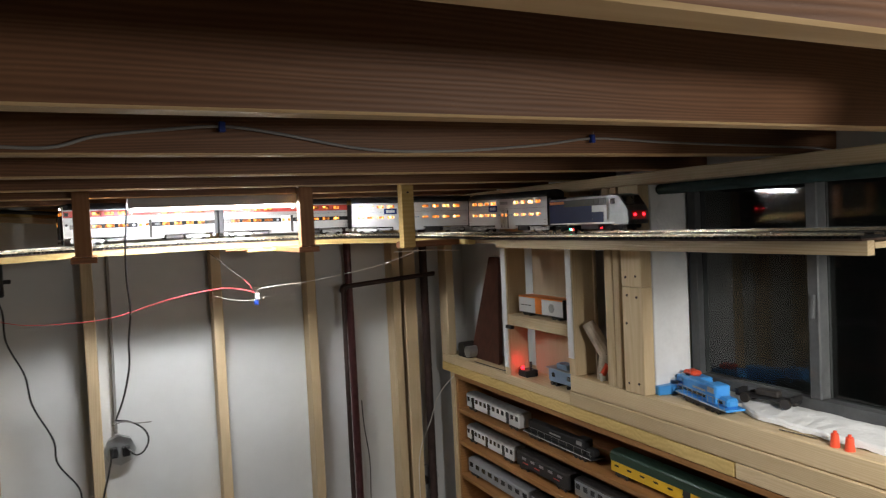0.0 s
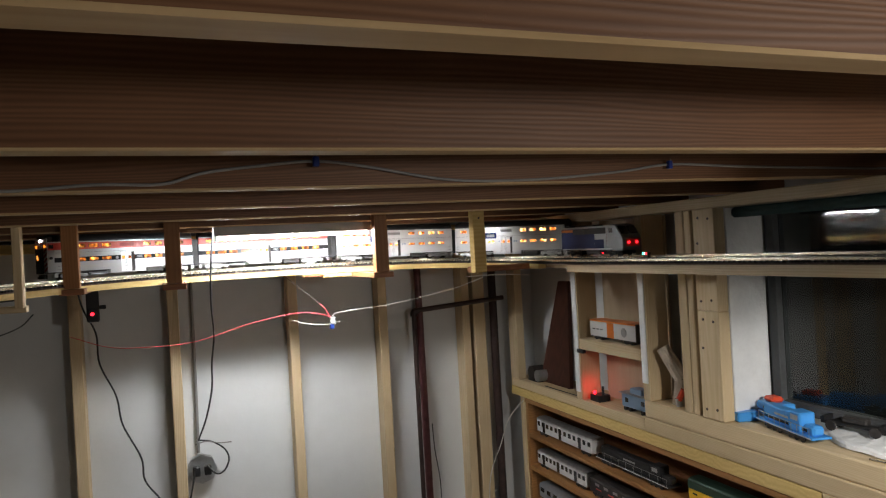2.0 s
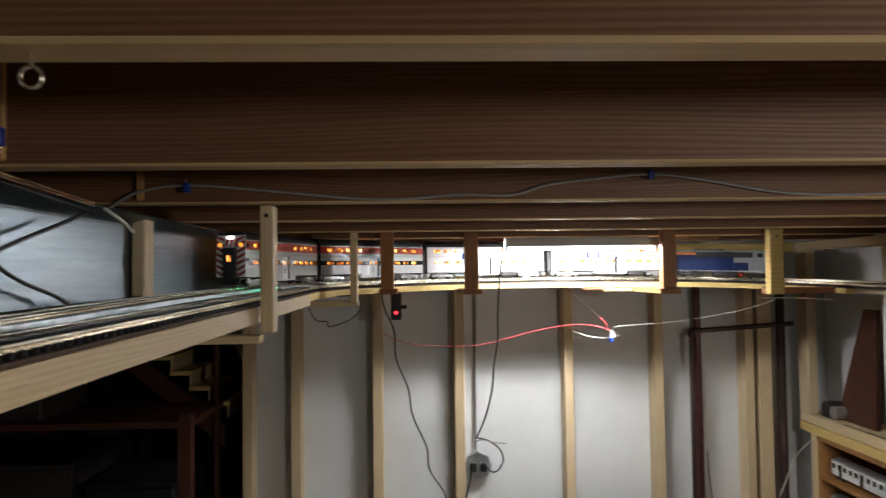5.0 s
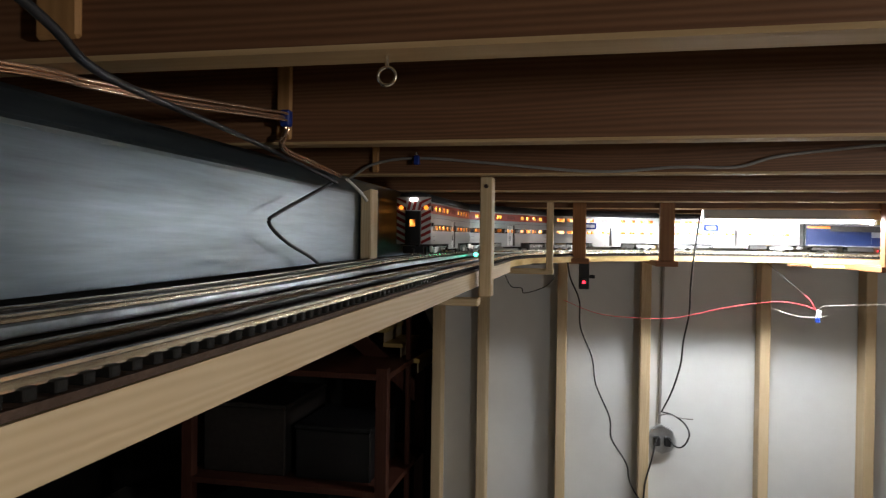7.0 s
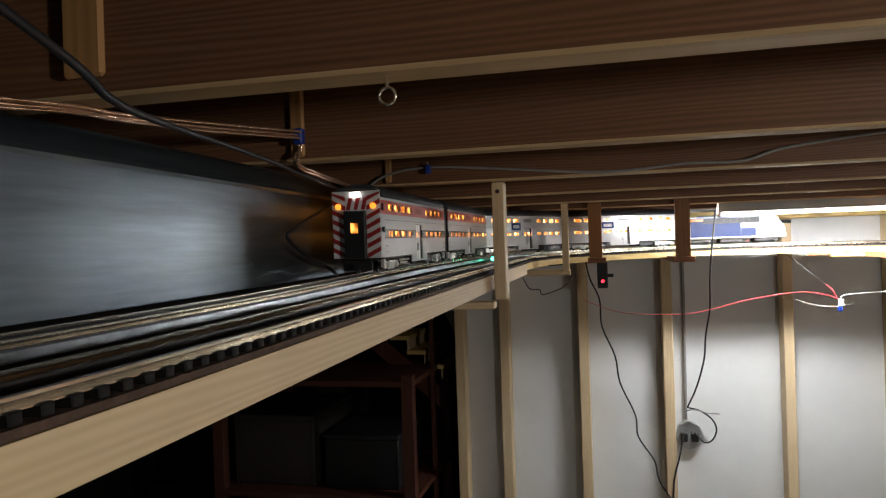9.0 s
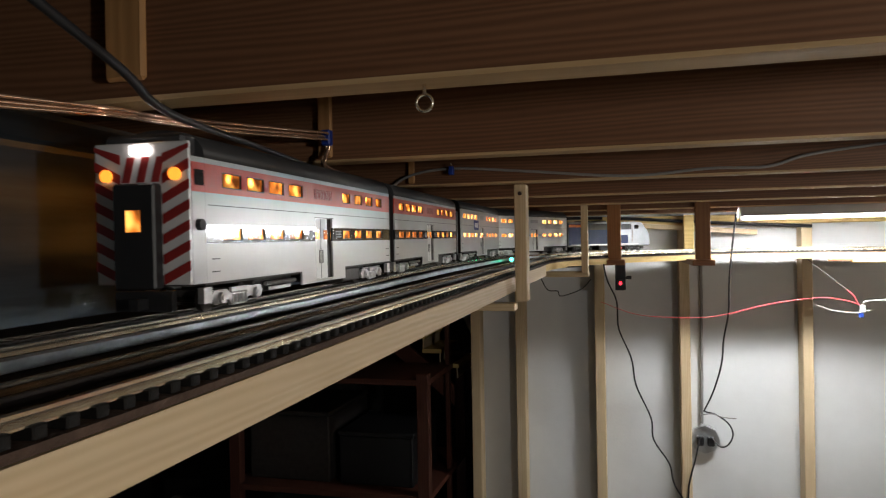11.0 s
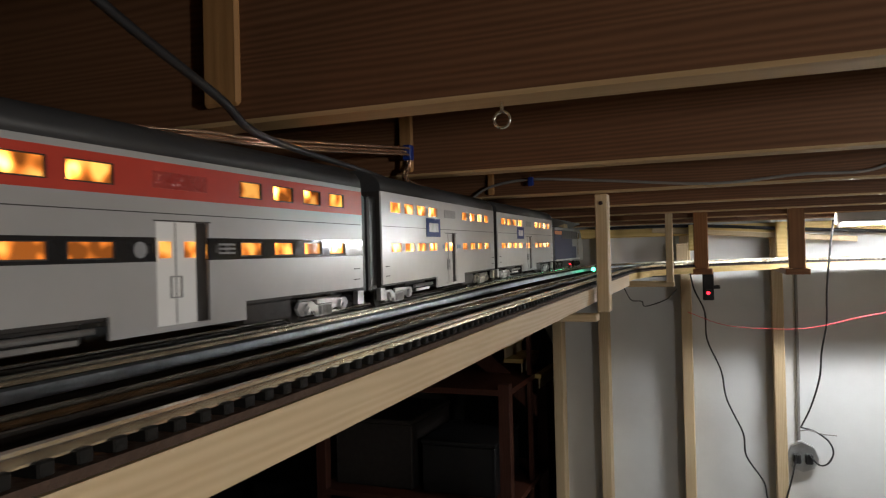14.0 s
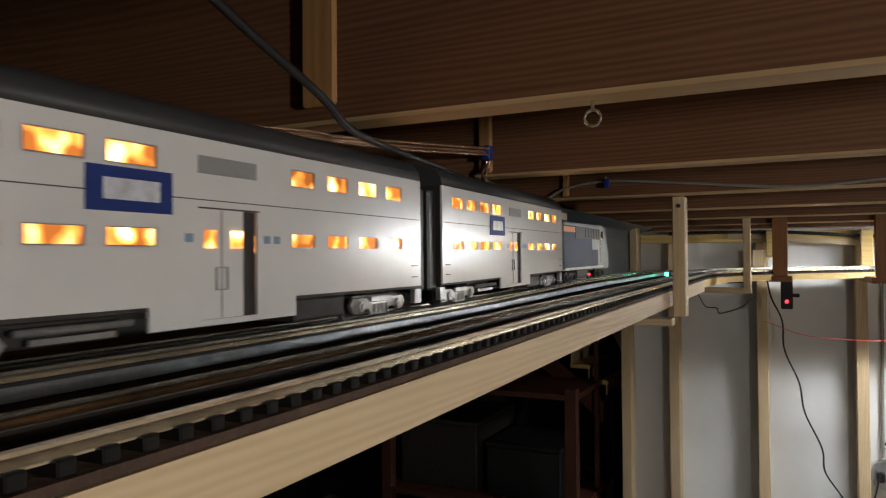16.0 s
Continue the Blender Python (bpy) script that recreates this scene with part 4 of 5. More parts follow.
cars = [
    gallery_car(True, True, SILVER, "silver gallery car with red band and striped driving end, windows lit"),
    gallery_car(True, False, SILVER, "silver gallery car with a red upper band, windows lit amber"),
    gallery_car(False, False, WHITEPAINT, "white gallery car with a blue plate, windows brightly lit"),
    gallery_car(False, False, WHITEPAINT, "white gallery car with a blue plate next to the locomotive"),
]
loco = engine()
add_ties(inner_track, INNER_Z, 0.150, 0.0325, -2.35, 0.35, 0.0165, line_xy)
add_ties(outer_track, OUTER_Z, 0.0, 0.025, -1.9, -1.85, 0.0165, outer_xy)


# ---- the window side: framing, shelves and window ----
EX = 1.50
WX = 1.683
thing("wall_east_north", box(nb(), WX, WX + 0.056, 1.790, 3.262, 0.0, 2.443), WALLBOARD, "whitewashed foundation wall behind the framing", "wall", kind="structure")
thing("wall_east_below", box(nb(), WX, WX + 0.056, 0.45, 1.790, 0.0, 1.555), WALLBOARD, "whitewashed foundation wall under the window", "wall", kind="structure")
thing("wall_east_above", box(nb(), WX, WX + 0.056, 0.45, 1.790, 2.165, 2.443), WALLBOARD, "whitewashed foundation wall over the window", "wall", kind="structure")
thing("wall_east_south", box(nb(), WX, WX + 0.056, -3.2, 0.45, 0.0, 2.443), WALLBOARD, "whitewashed foundation wall", "wall", kind="structure")
thing("backdrop", box(nb(), 2.6, 2.62, -1.0, 3.6, 0.5, 3.4), BLACK, "night darkness outside the window", "backdrop", kind="structure")
for y0, y1, x1 in ((2.545, 2.584, 1.59), (2.115, 2.152, 1.59), (1.908, 1.946, 1.59), (3.085, 3.165, 1.54), (-0.6, -0.56, 1.59), (0.36, 0.40, 1.59)):
    lumber("wall_stud", EX, x1, y0, y1, 1.4705 if y0 > 2.2 else 1.5405, 2.172, PINE_Z, "pale pine stud framing the window side", "stud", "window side studs")
for z0, z1 in ((1.541, 1.866), (1.867, 2.172)):
    trimmer = lumber("trimmer", EX - 0.004, EX + 0.038, 1.770, 1.860, z0, z1, PINE_Z, "wide pale pine trimmer board with screws beside the window", "stud", "trimmers")
    half = (z1 - z0) / 2
    for yy, zz in ((-0.022, half - 0.030), (0.020, half - 0.026), (-0.020, -half + 0.032), (0.024, -half + 0.028), (0.026, 0.05)):
        part("screw", cyl(nb(), (-0.0212, yy, zz), (-0.0224, yy, zz), 0.0042, 10), IRONPIPE, trimmer, "dark screw head")
lumber("wall_stud", EX + 0.002, 1.59, 1.878, 1.9065, 1.541, 2.172, PINE_Z, "pale pine stud framing the window side", "stud", "window side studs")
lumber("stud_edge_strip", EX - 0.004, EX - 0.0005, 2.549, 2.580, 1.50, 1.985, FOAM, "white painted edge strip on a stud", "strip", "white strips", bevel=0.0005)
lumber("stud_edge_strip", EX - 0.004, EX - 0.0005, 2.119, 2.148, 1.60, 1.985, FOAM, "white painted edge strip on a stud", "strip", "white strips", bevel=0.0005)
lumber("header", EX, 1.59, -3.1, 3.170, 2.1725, 2.2065, PINE_Y, "long pale pine header under the joists", "plate", bevel=0.003)
lumber("window_plate", EX, 1.60, -3.1, 2.150, 1.4845, 1.540, PINE_Y, "long pale pine plate under the window", "plate", bevel=0.003)
lumber("bay_sill", EX, WX, 2.1525, 3.165, 1.4325, 1.470, PINE_Y, "pale pine sill of the open stud bays", "plate", bevel=0.003)
lumber("front_rail", EX - 0.004, EX + 0.034, -3.1, 2.1500, 1.4345, 1.483, PINE_Y, "pale pine rail over the bookcase", "plate", bevel=0.003)
lumber("gold_rail", EX - 0.002, EX + 0.036, 1.45, 3.165, 1.392, 1.4315, GOLD_X, "yellowish pine rail over the bookcase", "plate", bevel=0.003)
lumber("pale_rail", EX - 0.003, EX + 0.036, -3.1, 1.447, 1.392, 1.4335, PINE_Y, "pale pine rail over the bookcase with a knot", "plate", bevel=0.003)
lumber("plywood_sheet", 1.622, 1.634, 2.1525, 2.5445, 1.4705, 2.1715, TANBOARD, "tan plywood sheet closing the back of the model bay", "plywood", bevel=0.001)
lumber("bay_shelf", EX, 1.62, 2.1525, 2.5445, 1.672, 1.714, PINE_Y, "small pale pine shelf between two studs", "shelf", bevel=0.002)
lumber("corner_stud", EX, EX + 0.04, 3.045, 3.0845, 0.0, 1.4315, PINE_Z, "pale pine upright beside the bookcase", "stud", "window side studs")

case = holder("bookcase", pose(0, 0, 0), "brown stained wall bookcase full of model trains", "bookcase")
board_part("side_panel", EX + 0.005, WX - 0.005, 3.022, 3.0445, 0.0, 1.389, SHELF_Y, case)
board_part("side_panel", EX + 0.005, WX - 0.005, -2.2, -2.18, 0.0, 1.389, SHELF_Y, case)
board_part("top", EX + 0.001, WX - 0.005, -2.2, 3.0445, 1.372, 1.391, SHELF_Y, case)
board_part("back", WX - 0.004, WX - 0.001, -2.2, 3.0445, 0.0, 1.389, BROWN_X, case)
for z in (1.232, 1.084, 0.930, 0.775, 0.62):
    board_part("shelf", EX + 0.003, WX - 0.005, -2.179, 3.0215, z - 0.018, z, SHELF_Y, case)

# window with aluminium frame
win = holder("window_1", pose(0, 0, 0), "dark basement window in a dull aluminium frame at night", "window")
tagged(win, kind="structure")
for y0, y1, z0, z1 in ((0.45, 0.48, 1.556, 2.164), (1.735, 1.767, 1.556, 2.164), (0.4805, 1.7345, 1.556, 1.590), (0.4805, 1.7345, 2.148, 2.164)):
    part("window_frame", box(nb(), WX + 0.002, WX + 0.05, y0, y1, z0, z1), WINFRAME, win, "dull grey aluminium frame", 0.002)
for y in (1.345, 0.90):
    part("mullion", box(nb(), WX - 0.004, WX + 0.046, y - 0.016, y + 0.016, 1.5905, 2.1475), WINFRAME, win, "dull grey sash stile", 0.003)
part("sash_lock", cyl(nb(), (WX - 0.012, 1.345, 1.80), (WX - 0.004, 1.345, 1.86), 0.008, 8), WINFRAME, win)
for y0, y1, x in ((1.362, 1.734, 0.024), (0.917, 1.328, 0.030), (0.481, 0.883, 0.024)):
    p = part("pane", box(nb(), WX + x, WX + x + 0.004, y0, y1, 1.591, 2.147), WINDOWGLASS, win, "dark glass pane")
    p.visible_shadow = False
thing("reveal_foam", box(nb(), 1.540, WX - 0.001, 1.769, 1.789, 1.541, 2.171), FOAM, "white insulation board lining the window reveal", "insulation", bevel=0.002)
bm = nb()
random.seed(4)
n = 60
top = []
for i in range(n + 1):
    y = 0.46 + (1.765 - 0.46) * i / n
    u = min(max((1.53 - y) / 0.12, 0), 1)
    front = 1.6005 - 0.050 * u * u * (3 - 2 * u) - 0.012 * max(0, 1.4 - y) + random.uniform(-0.002, 0.002)
    top.append([bm.verts.new((x, y, z + random.uniform(-0.0022, 0.0022))) for x, z in ((front, 1.5425), (front + 0.002, 1.5520), (front + 0.008, 1.5560), (1.625, 1.5585), (1.655, 1.5610), (WX + 0.0015, 1.5595))])
for a, b in zip(top, top[1:]):
    for i in range(5):
        bm.faces.new((a[i], a[i + 1], b[i + 1], b[i]))
thing("sill_foam", bm, FOAM, "rough white insulation foam on the window sill", "insulation")
blind = holder("roller_blind", pose(0, 0, 0), "rolled-up dark green window blind under the header", "blind")
part("roll", cyl(nb(), (1.575, 1.765, 2.156), (1.575, 0.50, 2.156), 0.0155, 20), GREEN, blind)
part("hem", box(nb(), 1.5915, 1.5935, 0.50, 1.75, 2.141, 2.1565), GREEN, blind)

# pipes in the corner
pipes = holder("water_pipe", pose(0, 0, 0), "dark iron pipe turning along the studs below the shelf", "pipe")
part("riser", cyl(nb(), (1.022, 3.150, 0.0), (1.022, 3.150, 1.815), 0.010, 12), IRONPIPE, pipes)
part("run", cyl(nb(), (1.030, 3.150, 1.825), (1.470, 3.150, 1.852), 0.011, 12), IRONPIPE, pipes)
bm = nb()
wire(bm, [(1.022, 3.150, 1.800), (1.024, 3.150, 1.818), (1.040, 3.150, 1.826)], 0.016, 10)
part("elbow", bm, IRONPIPE, pipes)
bm = cyl(nb(), (1.078, 3.215, 0.0), (1.070, 3.215, 2.16), 0.017, 14)
thing("drain_pipe", bm, PURPLEPIPE, "mottled oxide-red vertical pipe against the wall", "pipe")
thing("conduit", cyl(nb(), (1.435, 3.190, 0.0), (1.435, 3.190, 2.16), 0.019, 14), IRONPIPE, "black vertical pipe in the corner", "pipe")


# ---- model trains on the shelves ----
def model_car(name, y_front, y_back, x, z, width, height, body, roof, label, windows=0, stripe=None, window_mat=None, door=False, slot=(0.27, 0.55, 0.80)):
    """A model on the bookcase, its flank towards the room; y_front > y_back."""
    L = y_front - y_back
    car = holder(name, pose(x, (y_front + y_back) / 2, z), label, "model train", "models on the shelves")
    h0 = 0.016
    part("body", box(nb(), 0, width, -L / 2, L / 2, h0, height - 0.006), body, car, bevel=0.0015)
    bm = nb()
    prof = [(0.0, height - 0.006), (0.004, height - 0.001), (width * 0.3, height + 0.003), (width * 0.7, height + 0.003), (width - 0.004, height - 0.001), (width, height - 0.006)]
    a = [bm.verts.new((px, -L / 2, pz)) for px, pz in prof]
    b = [bm.verts.new((px, L / 2, pz)) for px, pz in prof]
    for k in range(5):
        bm.faces.new((a[k], a[k + 1], b[k + 1], b[k]))
    bm.faces.new(a)
    bm.faces.new(b[::-1])
    bm.faces.new((a[0], b[0], b[5], a[5]))
    part("roof", bm, roof, car)
    if windows:
        first = None
        for k in range(windows):
            yy = -L / 2 + L * (k + 0.5) / windows
            if first is None:
                first = part("window", box(nb(), -0.0008, 0.0004, -L / windows * slot[0], L / windows * slot[0], height * slot[1], height * slot[2]), window_mat or GLOSSBLACK, car)
                first.location.y = yy
            else:
                same_mesh(first, car).location.y = yy
    if door:
        for yy in (-L * 0.30, L * 0.05, L * 0.36):
            part("door", box(nb(), -0.0010, 0.0003, yy - 0.010, yy + 0.010, h0 + 0.002, height * 0.84), GLOSSBLACK if windows else UNDER, car)
    if stripe:
        part("stripe", box(nb(), -0.0006, 0.0004, -L / 2 + 0.003, L / 2 - 0.003, h0 + 0.004, h0 + 0.009), stripe, car)
    for yy in (-L / 2 + 0.05, L / 2 - 0.05):
        bm = nb()
        box(bm, 0.002, 0.006, yy - 0.032, yy + 0.032, 0.006, 0.014)
        for w in (-0.02, 0.02):
            cyl(bm, (0.004, yy + w, 0.0085), (0.010, yy + w, 0.0085), 0.0085, 12)
            cyl(bm, (width - 0.010, yy + w, 0.0085), (width - 0.004, yy + w, 0.0085), 0.0085, 12)
        part("truck", bm, UNDER, car)
    return car


model_car("subway_coach", 2.990, 2.545, 1.530, 1.2322, 0.06, 0.076, WHITEPAINT, TRUCKGREY, "white model coach with dark windows and doors on a shelf", 12, None, None, True)
model_car("subway_coach", 3.000, 2.600, 1.530, 1.0842, 0.06, 0.074, WHITEPAINT, TRUCKGREY, "white model coach with dark windows and doors on a shelf", 12, None, None, True)
model_car("grey_coach", 3.000, 2.500, 1.530, 0.9302, 0.06, 0.076, GREYPAINT, GREYPAINT, "plain grey model coach with small ports on a shelf", 9)
model_car("grey_coach", 2.480, 2.050, 1.530, 0.9302, 0.06, 0.076, GREYPAINT, UNDER, "plain grey model coach with small ports on a shelf", 9)
tc = model_car("tender_car", 2.575, 2.225, 1.530, 1.0842, 0.06, 0.070, BLACK, UNDER, "black model freight car with small red and pale marks", 0, None)
for yy in (-0.12, -0.06, 0.0, 0.06, 0.12):
    part("window", box(nb(), -0.0009, 0.0004, yy - 0.014, yy + 0.014, 0.046, 0.056), GREYPAINT, tc)
for yy in (-0.10, 0.03, 0.11):
    part("lettering_bar", box(nb(), -0.0009, 0.0004, yy - 0.018, yy + 0.018, 0.032, 0.036), REDBAND, tc, "small red lettering bar")
model_car("dark_coach", 2.190, 1.620, 1.530, 1.0842, 0.06, 0.074, ALU, UNDER, "dark silver model coach on a shelf", 14)
yc = model_car("yellow_coach", 1.985, 1.390, 1.530, 1.2322, 0.06, 0.082, YELLOW, DKGREEN, "yellow model coach with a dark green roof on a shelf", 10, None, UNDER, slot=(0.17, 0.43, 0.50))
yc2 = model_car("yellow_coach", 1.360, 0.800, 1.530, 1.2322, 0.06, 0.082, YELLOW, DKGREEN, "yellow model coach with a dark green roof on a shelf", 10, None, UNDER, slot=(0.17, 0.43, 0.50))
for coach, half in ((yc, 0.297), (yc2, 0.279)):
    part("green_band", box(nb(), -0.0016, 0.0004, -half, half, 0.052, 0.0765), DKGREEN, coach, "dark green upper band")
part("doorway", box(nb(), -0.0012, 0.0004, -0.050, -0.022, 0.018, 0.064), UNDER, yc)


def diesel(y_front, y_back, x, z, body, label, name="diesel_engine", group="models on the shelves"):
    L = y_front - y_back
    e = holder(name, pose(x, (y_front + y_back) / 2, z), label, "model locomotive", group)
    part("walkway", box(nb(), 0.0, 0.056, -L / 2, L / 2, 0.017, 0.022), body, e)
    part("hood", box(nb(), 0.012, 0.046, -L / 2 + 0.11, L / 2 - 0.02, 0.022, 0.066), body, e, bevel=0.004)
    part("cab", box(nb(), 0.006, 0.052, -L / 2 + 0.055, -L / 2 + 0.108, 0.022, 0.074), body, e, bevel=0.004)
    part("nose", box(nb(), 0.012, 0.046, -L / 2 + 0.010, -L / 2 + 0.054, 0.022, 0.048), body, e, bevel=0.006)
    part("cab_window", box(nb(), 0.0052, 0.0062, -L / 2 + 0.064, -L / 2 + 0.094, 0.052, 0.066), TRUCKGREY, e)
    part("sill_line", box(nb(), -0.001, 0.0002, -L / 2 + 0.004, L / 2 - 0.004, 0.018, 0.0205), WHITEPAINT, e, "thin white sill line")
    part("lettering_bar", box(nb(), 0.0112, 0.0122, -0.02, 0.05, 0.046, 0.052), TRUCKGREY, e)
    part("fuel_tank", box(nb(), 0.006, 0.050, -0.05, 0.05, 0.004, 0.0168), UNDER, e, bevel=0.002)
    for yy in (-L / 2 + 0.075, L / 2 - 0.075):
        bm = nb()
        box(bm, 0.004, 0.008, yy - 0.04, yy + 0.04, 0.006, 0.015)
        for w in (-0.026, 0, 0.026):
            cyl(bm, (0.006, yy + w, 0.009), (0.012, yy + w, 0.009), 0.009, 12)
            cyl(bm, (0.044, yy + w, 0.009), (0.050, yy + w, 0.009), 0.009, 12)
        part("truck", bm, UNDER, e)
    bm = nb()
    for yy in [-L / 2 + 0.012 + i * (L - 0.024) / 9 for i in range(10)]:
        cyl(bm, (0.0015, yy, 0.022), (0.0015, yy, 0.044), 0.0008, 5)
    cyl(bm, (0.0015, -L / 2 + 0.012, 0.044), (0.0015, L / 2 - 0.012, 0.044), 0.0008, 5)
    part("handrail", bm, TRUCKGREY, e)
    return e


diesel(2.515, 2.080, 1.527, 1.2322, BLACK, "black model diesel engine with a white sill line")

# boxcar and caboose in the stud bays
bc = holder("boxcar", pose(1.528, 2.360, 1.7142), "white and orange model boxcar with a black end", "model train", "models in the bays")
part("body", box(nb(), 0, 0.06, -0.145, 0.145, 0.014, 0.070), WHITEPAINT, bc, bevel=0.001)
part("orange_door", box(nb(), -0.0012, 0.0004, -0.012, 0.030, 0.014, 0.070), ORANGE, bc)
part("roof", box(nb(), -0.001, 0.061, -0.1455, 0.1455, 0.0702, 0.0765), ORANGE, bc, "orange roof", 0.002)
part("end_wall", box(nb(), -0.0005, 0.0605, -0.1475, -0.1452, 0.010, 0.0765), BLACK, bc, "black end")
part("emblem", cyl(nb(), (-0.0004, -0.075, 0.042), (-0.0012, -0.075, 0.042), 0.017, 20), GREYPAINT, bc)
for yy in (0.06, 0.085, 0.11):
    part("lettering_bar", box(nb(), -0.0009, 0.0004, yy, yy + 0.016, 0.040, 0.044), UNDER, bc)
part("sill", box(nb(), 0.004, 0.056, -0.145, 0.145, 0.010, 0.0138), BLACK, bc)
for yy in (-0.095, 0.095):
    bm = nb()
    box(bm, 0.002, 0.006, yy - 0.026, yy + 0.026, 0.005, 0.012)
    for w in (-0.017, 0.017):
        cyl(bm, (0.004, yy + w, 0.0075), (0.056, yy + w, 0.0075), 0.0075, 12)
    part("truck", bm, UNDER, bc)
cb = holder("caboose", pose(1.528, 2.245, 1.4702), "grey-blue model caboose on the bay sill", "model train", "models in the bays")
part("body", box(nb(), 0, 0.055, -0.075, 0.075, 0.016, 0.062), GREYBLUE, cb, bevel=0.002)
part("cupola", box(nb(), 0.008, 0.047, -0.030, 0.035, 0.0665, 0.086), GREYBLUE, cb, bevel=0.002)
part("roof", box(nb(), -0.003, 0.058, -0.090, 0.090, 0.0622, 0.0662), GREYPAINT, cb, bevel=0.001)
for yy in (-0.048, 0.045):
    part("window", box(nb(), -0.0006, 0.0004, yy - 0.009, yy + 0.009, 0.034, 0.050), GLOSSBLACK, cb)
part("steps", box(nb(), 0.004, 0.051, -0.092, -0.076, 0.010, 0.020), BLACK, cb)
for yy in (-0.05, 0.05):
    bm = nb()
    for w in (-0.014, 0.014):
        cyl(bm, (0.004, yy + w, 0.0078), (0.051, yy + w, 0.0078), 0.0078, 12)
    part("truck", bm, UNDER, cb)

# blue engine, toy crane and a bare chassis on the window plate
be = diesel(0.125, -0.125, 0, 0, TOYBLUE, "bright blue model diesel engine with a dark stripe", "blue_engine", "models on the sill")
be.matrix_basis = pose(1.530, 1.592, 1.5402, 0, 0, -14)
part("dark_stripe", box(nb(), 0.0108, 0.0122, -0.09, 0.10, 0.030, 0.037), GLOSSBLACK, be)
crane = holder("toy_crane_base", pose(1.632, 1.722, 1.5620, 0, 0, -14), "blue plastic crane base with a red cap", "toy", "models on the sill")
part("base", box(nb(), -0.034, 0.040, -0.022, 0.022, 0.0, 0.0100), TOYBLUE, crane, bevel=0.003)
part("outrigger", box(nb(), -0.105, -0.035, 0.004, 0.050, -0.0215, 0.0060), TOYBLUE, crane, bevel=0.004)
part("deck", box(nb(), -0.030, 0.040, -0.055, 0.032, 0.0105, 0.0340), TOYBLUE, crane, bevel=0.004)
part("slot", box(nb(), -0.0312, -0.0298, -0.035, -0.005, 0.018, 0.025), GLOSSBLACK, crane)
part("cap", box(nb(), -0.016, 0.022, -0.030, 0.018, 0.0345, 0.0500), TOYRED, crane, "red plastic cap", 0.006)
ch = holder("bare_chassis", pose(1.636, 1.455, 1.5625, 0, 0, 10), "bare black model truck chassis with wheels on the foam", "toy part", "models on the sill")
part("frame", box(nb(), -0.016, 0.016, -0.085, 0.085, 0.014, 0.022), BLACK, ch, bevel=0.002)
part("motor", box(nb(), -0.012, 0.012, -0.035, 0.030, 0.0222, 0.040), UNDER, ch, bevel=0.004)
for yy in (-0.06, 0.052):
    part("axle", cyl(nb(), (-0.026, yy, 0.0135), (0.026, yy, 0.0135), 0.003, 8), RAILDARK, ch)
    for xx in (-0.026, 0.019):
        part("wheel", cyl(nb(), (xx, yy, 0.0135), (xx + 0.007, yy, 0.0135), 0.0135, 18), UNDER, ch)
for yy in (-0.082, 0.07):
    part("bracket", box(nb(), -0.022, 0.022, yy, yy + 0.010, 0.022, 0.034), BLACK, ch)
for i, yy in enumerate((1.185, 1.150)):
    plug = holder("orange_plug", pose(1.522, yy, 1.5402), "small orange plastic plug on the plate", "plug", "orange plugs")
    part("cap", cyl(nb(), (0, 0, 0), (0, 0, 0.030), 0.011, 14, 0.008), TOYRED, plug)
    part("stem", cyl(nb(), (0, 0, 0.0302), (0, 0, 0.036), 0.004, 10), TOYRED, plug)
thing("screwdriver", cyl(nb(), (1.522, 1.33, 1.5432), (1.530, 1.235, 1.5432), 0.0028, 8), RAIL, "thin steel rod lying on the plate", "tool")

# things standing in the bays
bm = nb()
pl = [(2.995, 1.4705), (2.745, 1.4705), (2.800, 1.925), (2.880, 1.925)]
a = [bm.verts.new((1.565 + (z - 1.47) * 0.11, y, z)) for y, z in pl]
b = [bm.verts.new((1.583 + (z - 1.47) * 0.11, y, z)) for y, z in pl]
bm.faces.new(a)
bm.faces.new(b[::-1])
for i in range(4):
    bm.faces.new((a[i], a[(i + 1) % 4], b[(i + 1) % 4], b[i]))
thing("tapered_plank", bm, DARKPLANK, "dark red-brown tapered plank leaning in the stud bay", "plank")
sw = holder("switch_box", pose(1.535, 2.500, 1.4702), "small black switch box with a glowing red lamp", "switch")
part("case", box(nb(), -0.015, 0.040, -0.040, 0.020, 0.0, 0.026), BLACK, sw, bevel=0.003)
part("stalk", cyl(nb(), (0.01, -0.035, 0.026), (0.01, -0.035, 0.060), 0.0045, 8), BLACK, sw)
part("lamp", cyl(nb(), (0.0, 0.008, 0.0262), (0.0, 0.008, 0.037), 0.006, 12), REDLED, sw, "glowing red lamp")
d = bpy.data.lights.new("red_lamp_glow", "POINT")
d.energy, d.color, d.shadow_soft_size = 0.06, (1.0, 0.02, 0.03), 0.008
new("red_lamp_glow", d).location = (1.535, 2.508, 1.525)
cl = holder("spring_clamp", pose(EX - 0.006, 2.515, 1.668), "small black clip on the stud edge", "clip")
part("jaw", box(nb(), -0.012, 0.004, -0.020, 0.026, -0.008, 0.006), BLACK, cl, bevel=0.003)
mo = holder("small_motor", pose(1.56, 3.02, 1.4702), "dark little motor with a round housing in the corner bay", "motor")
part("housing", cyl(nb(), (-0.03, 0.0, 0.035), (0.03, 0.0, 0.035), 0.032, 18), UNDER, mo)
part("flange", cyl(nb(), (-0.034, -0.062, 0.030), (0.02, -0.062, 0.030), 0.026, 16), BOXSTEEL, mo)
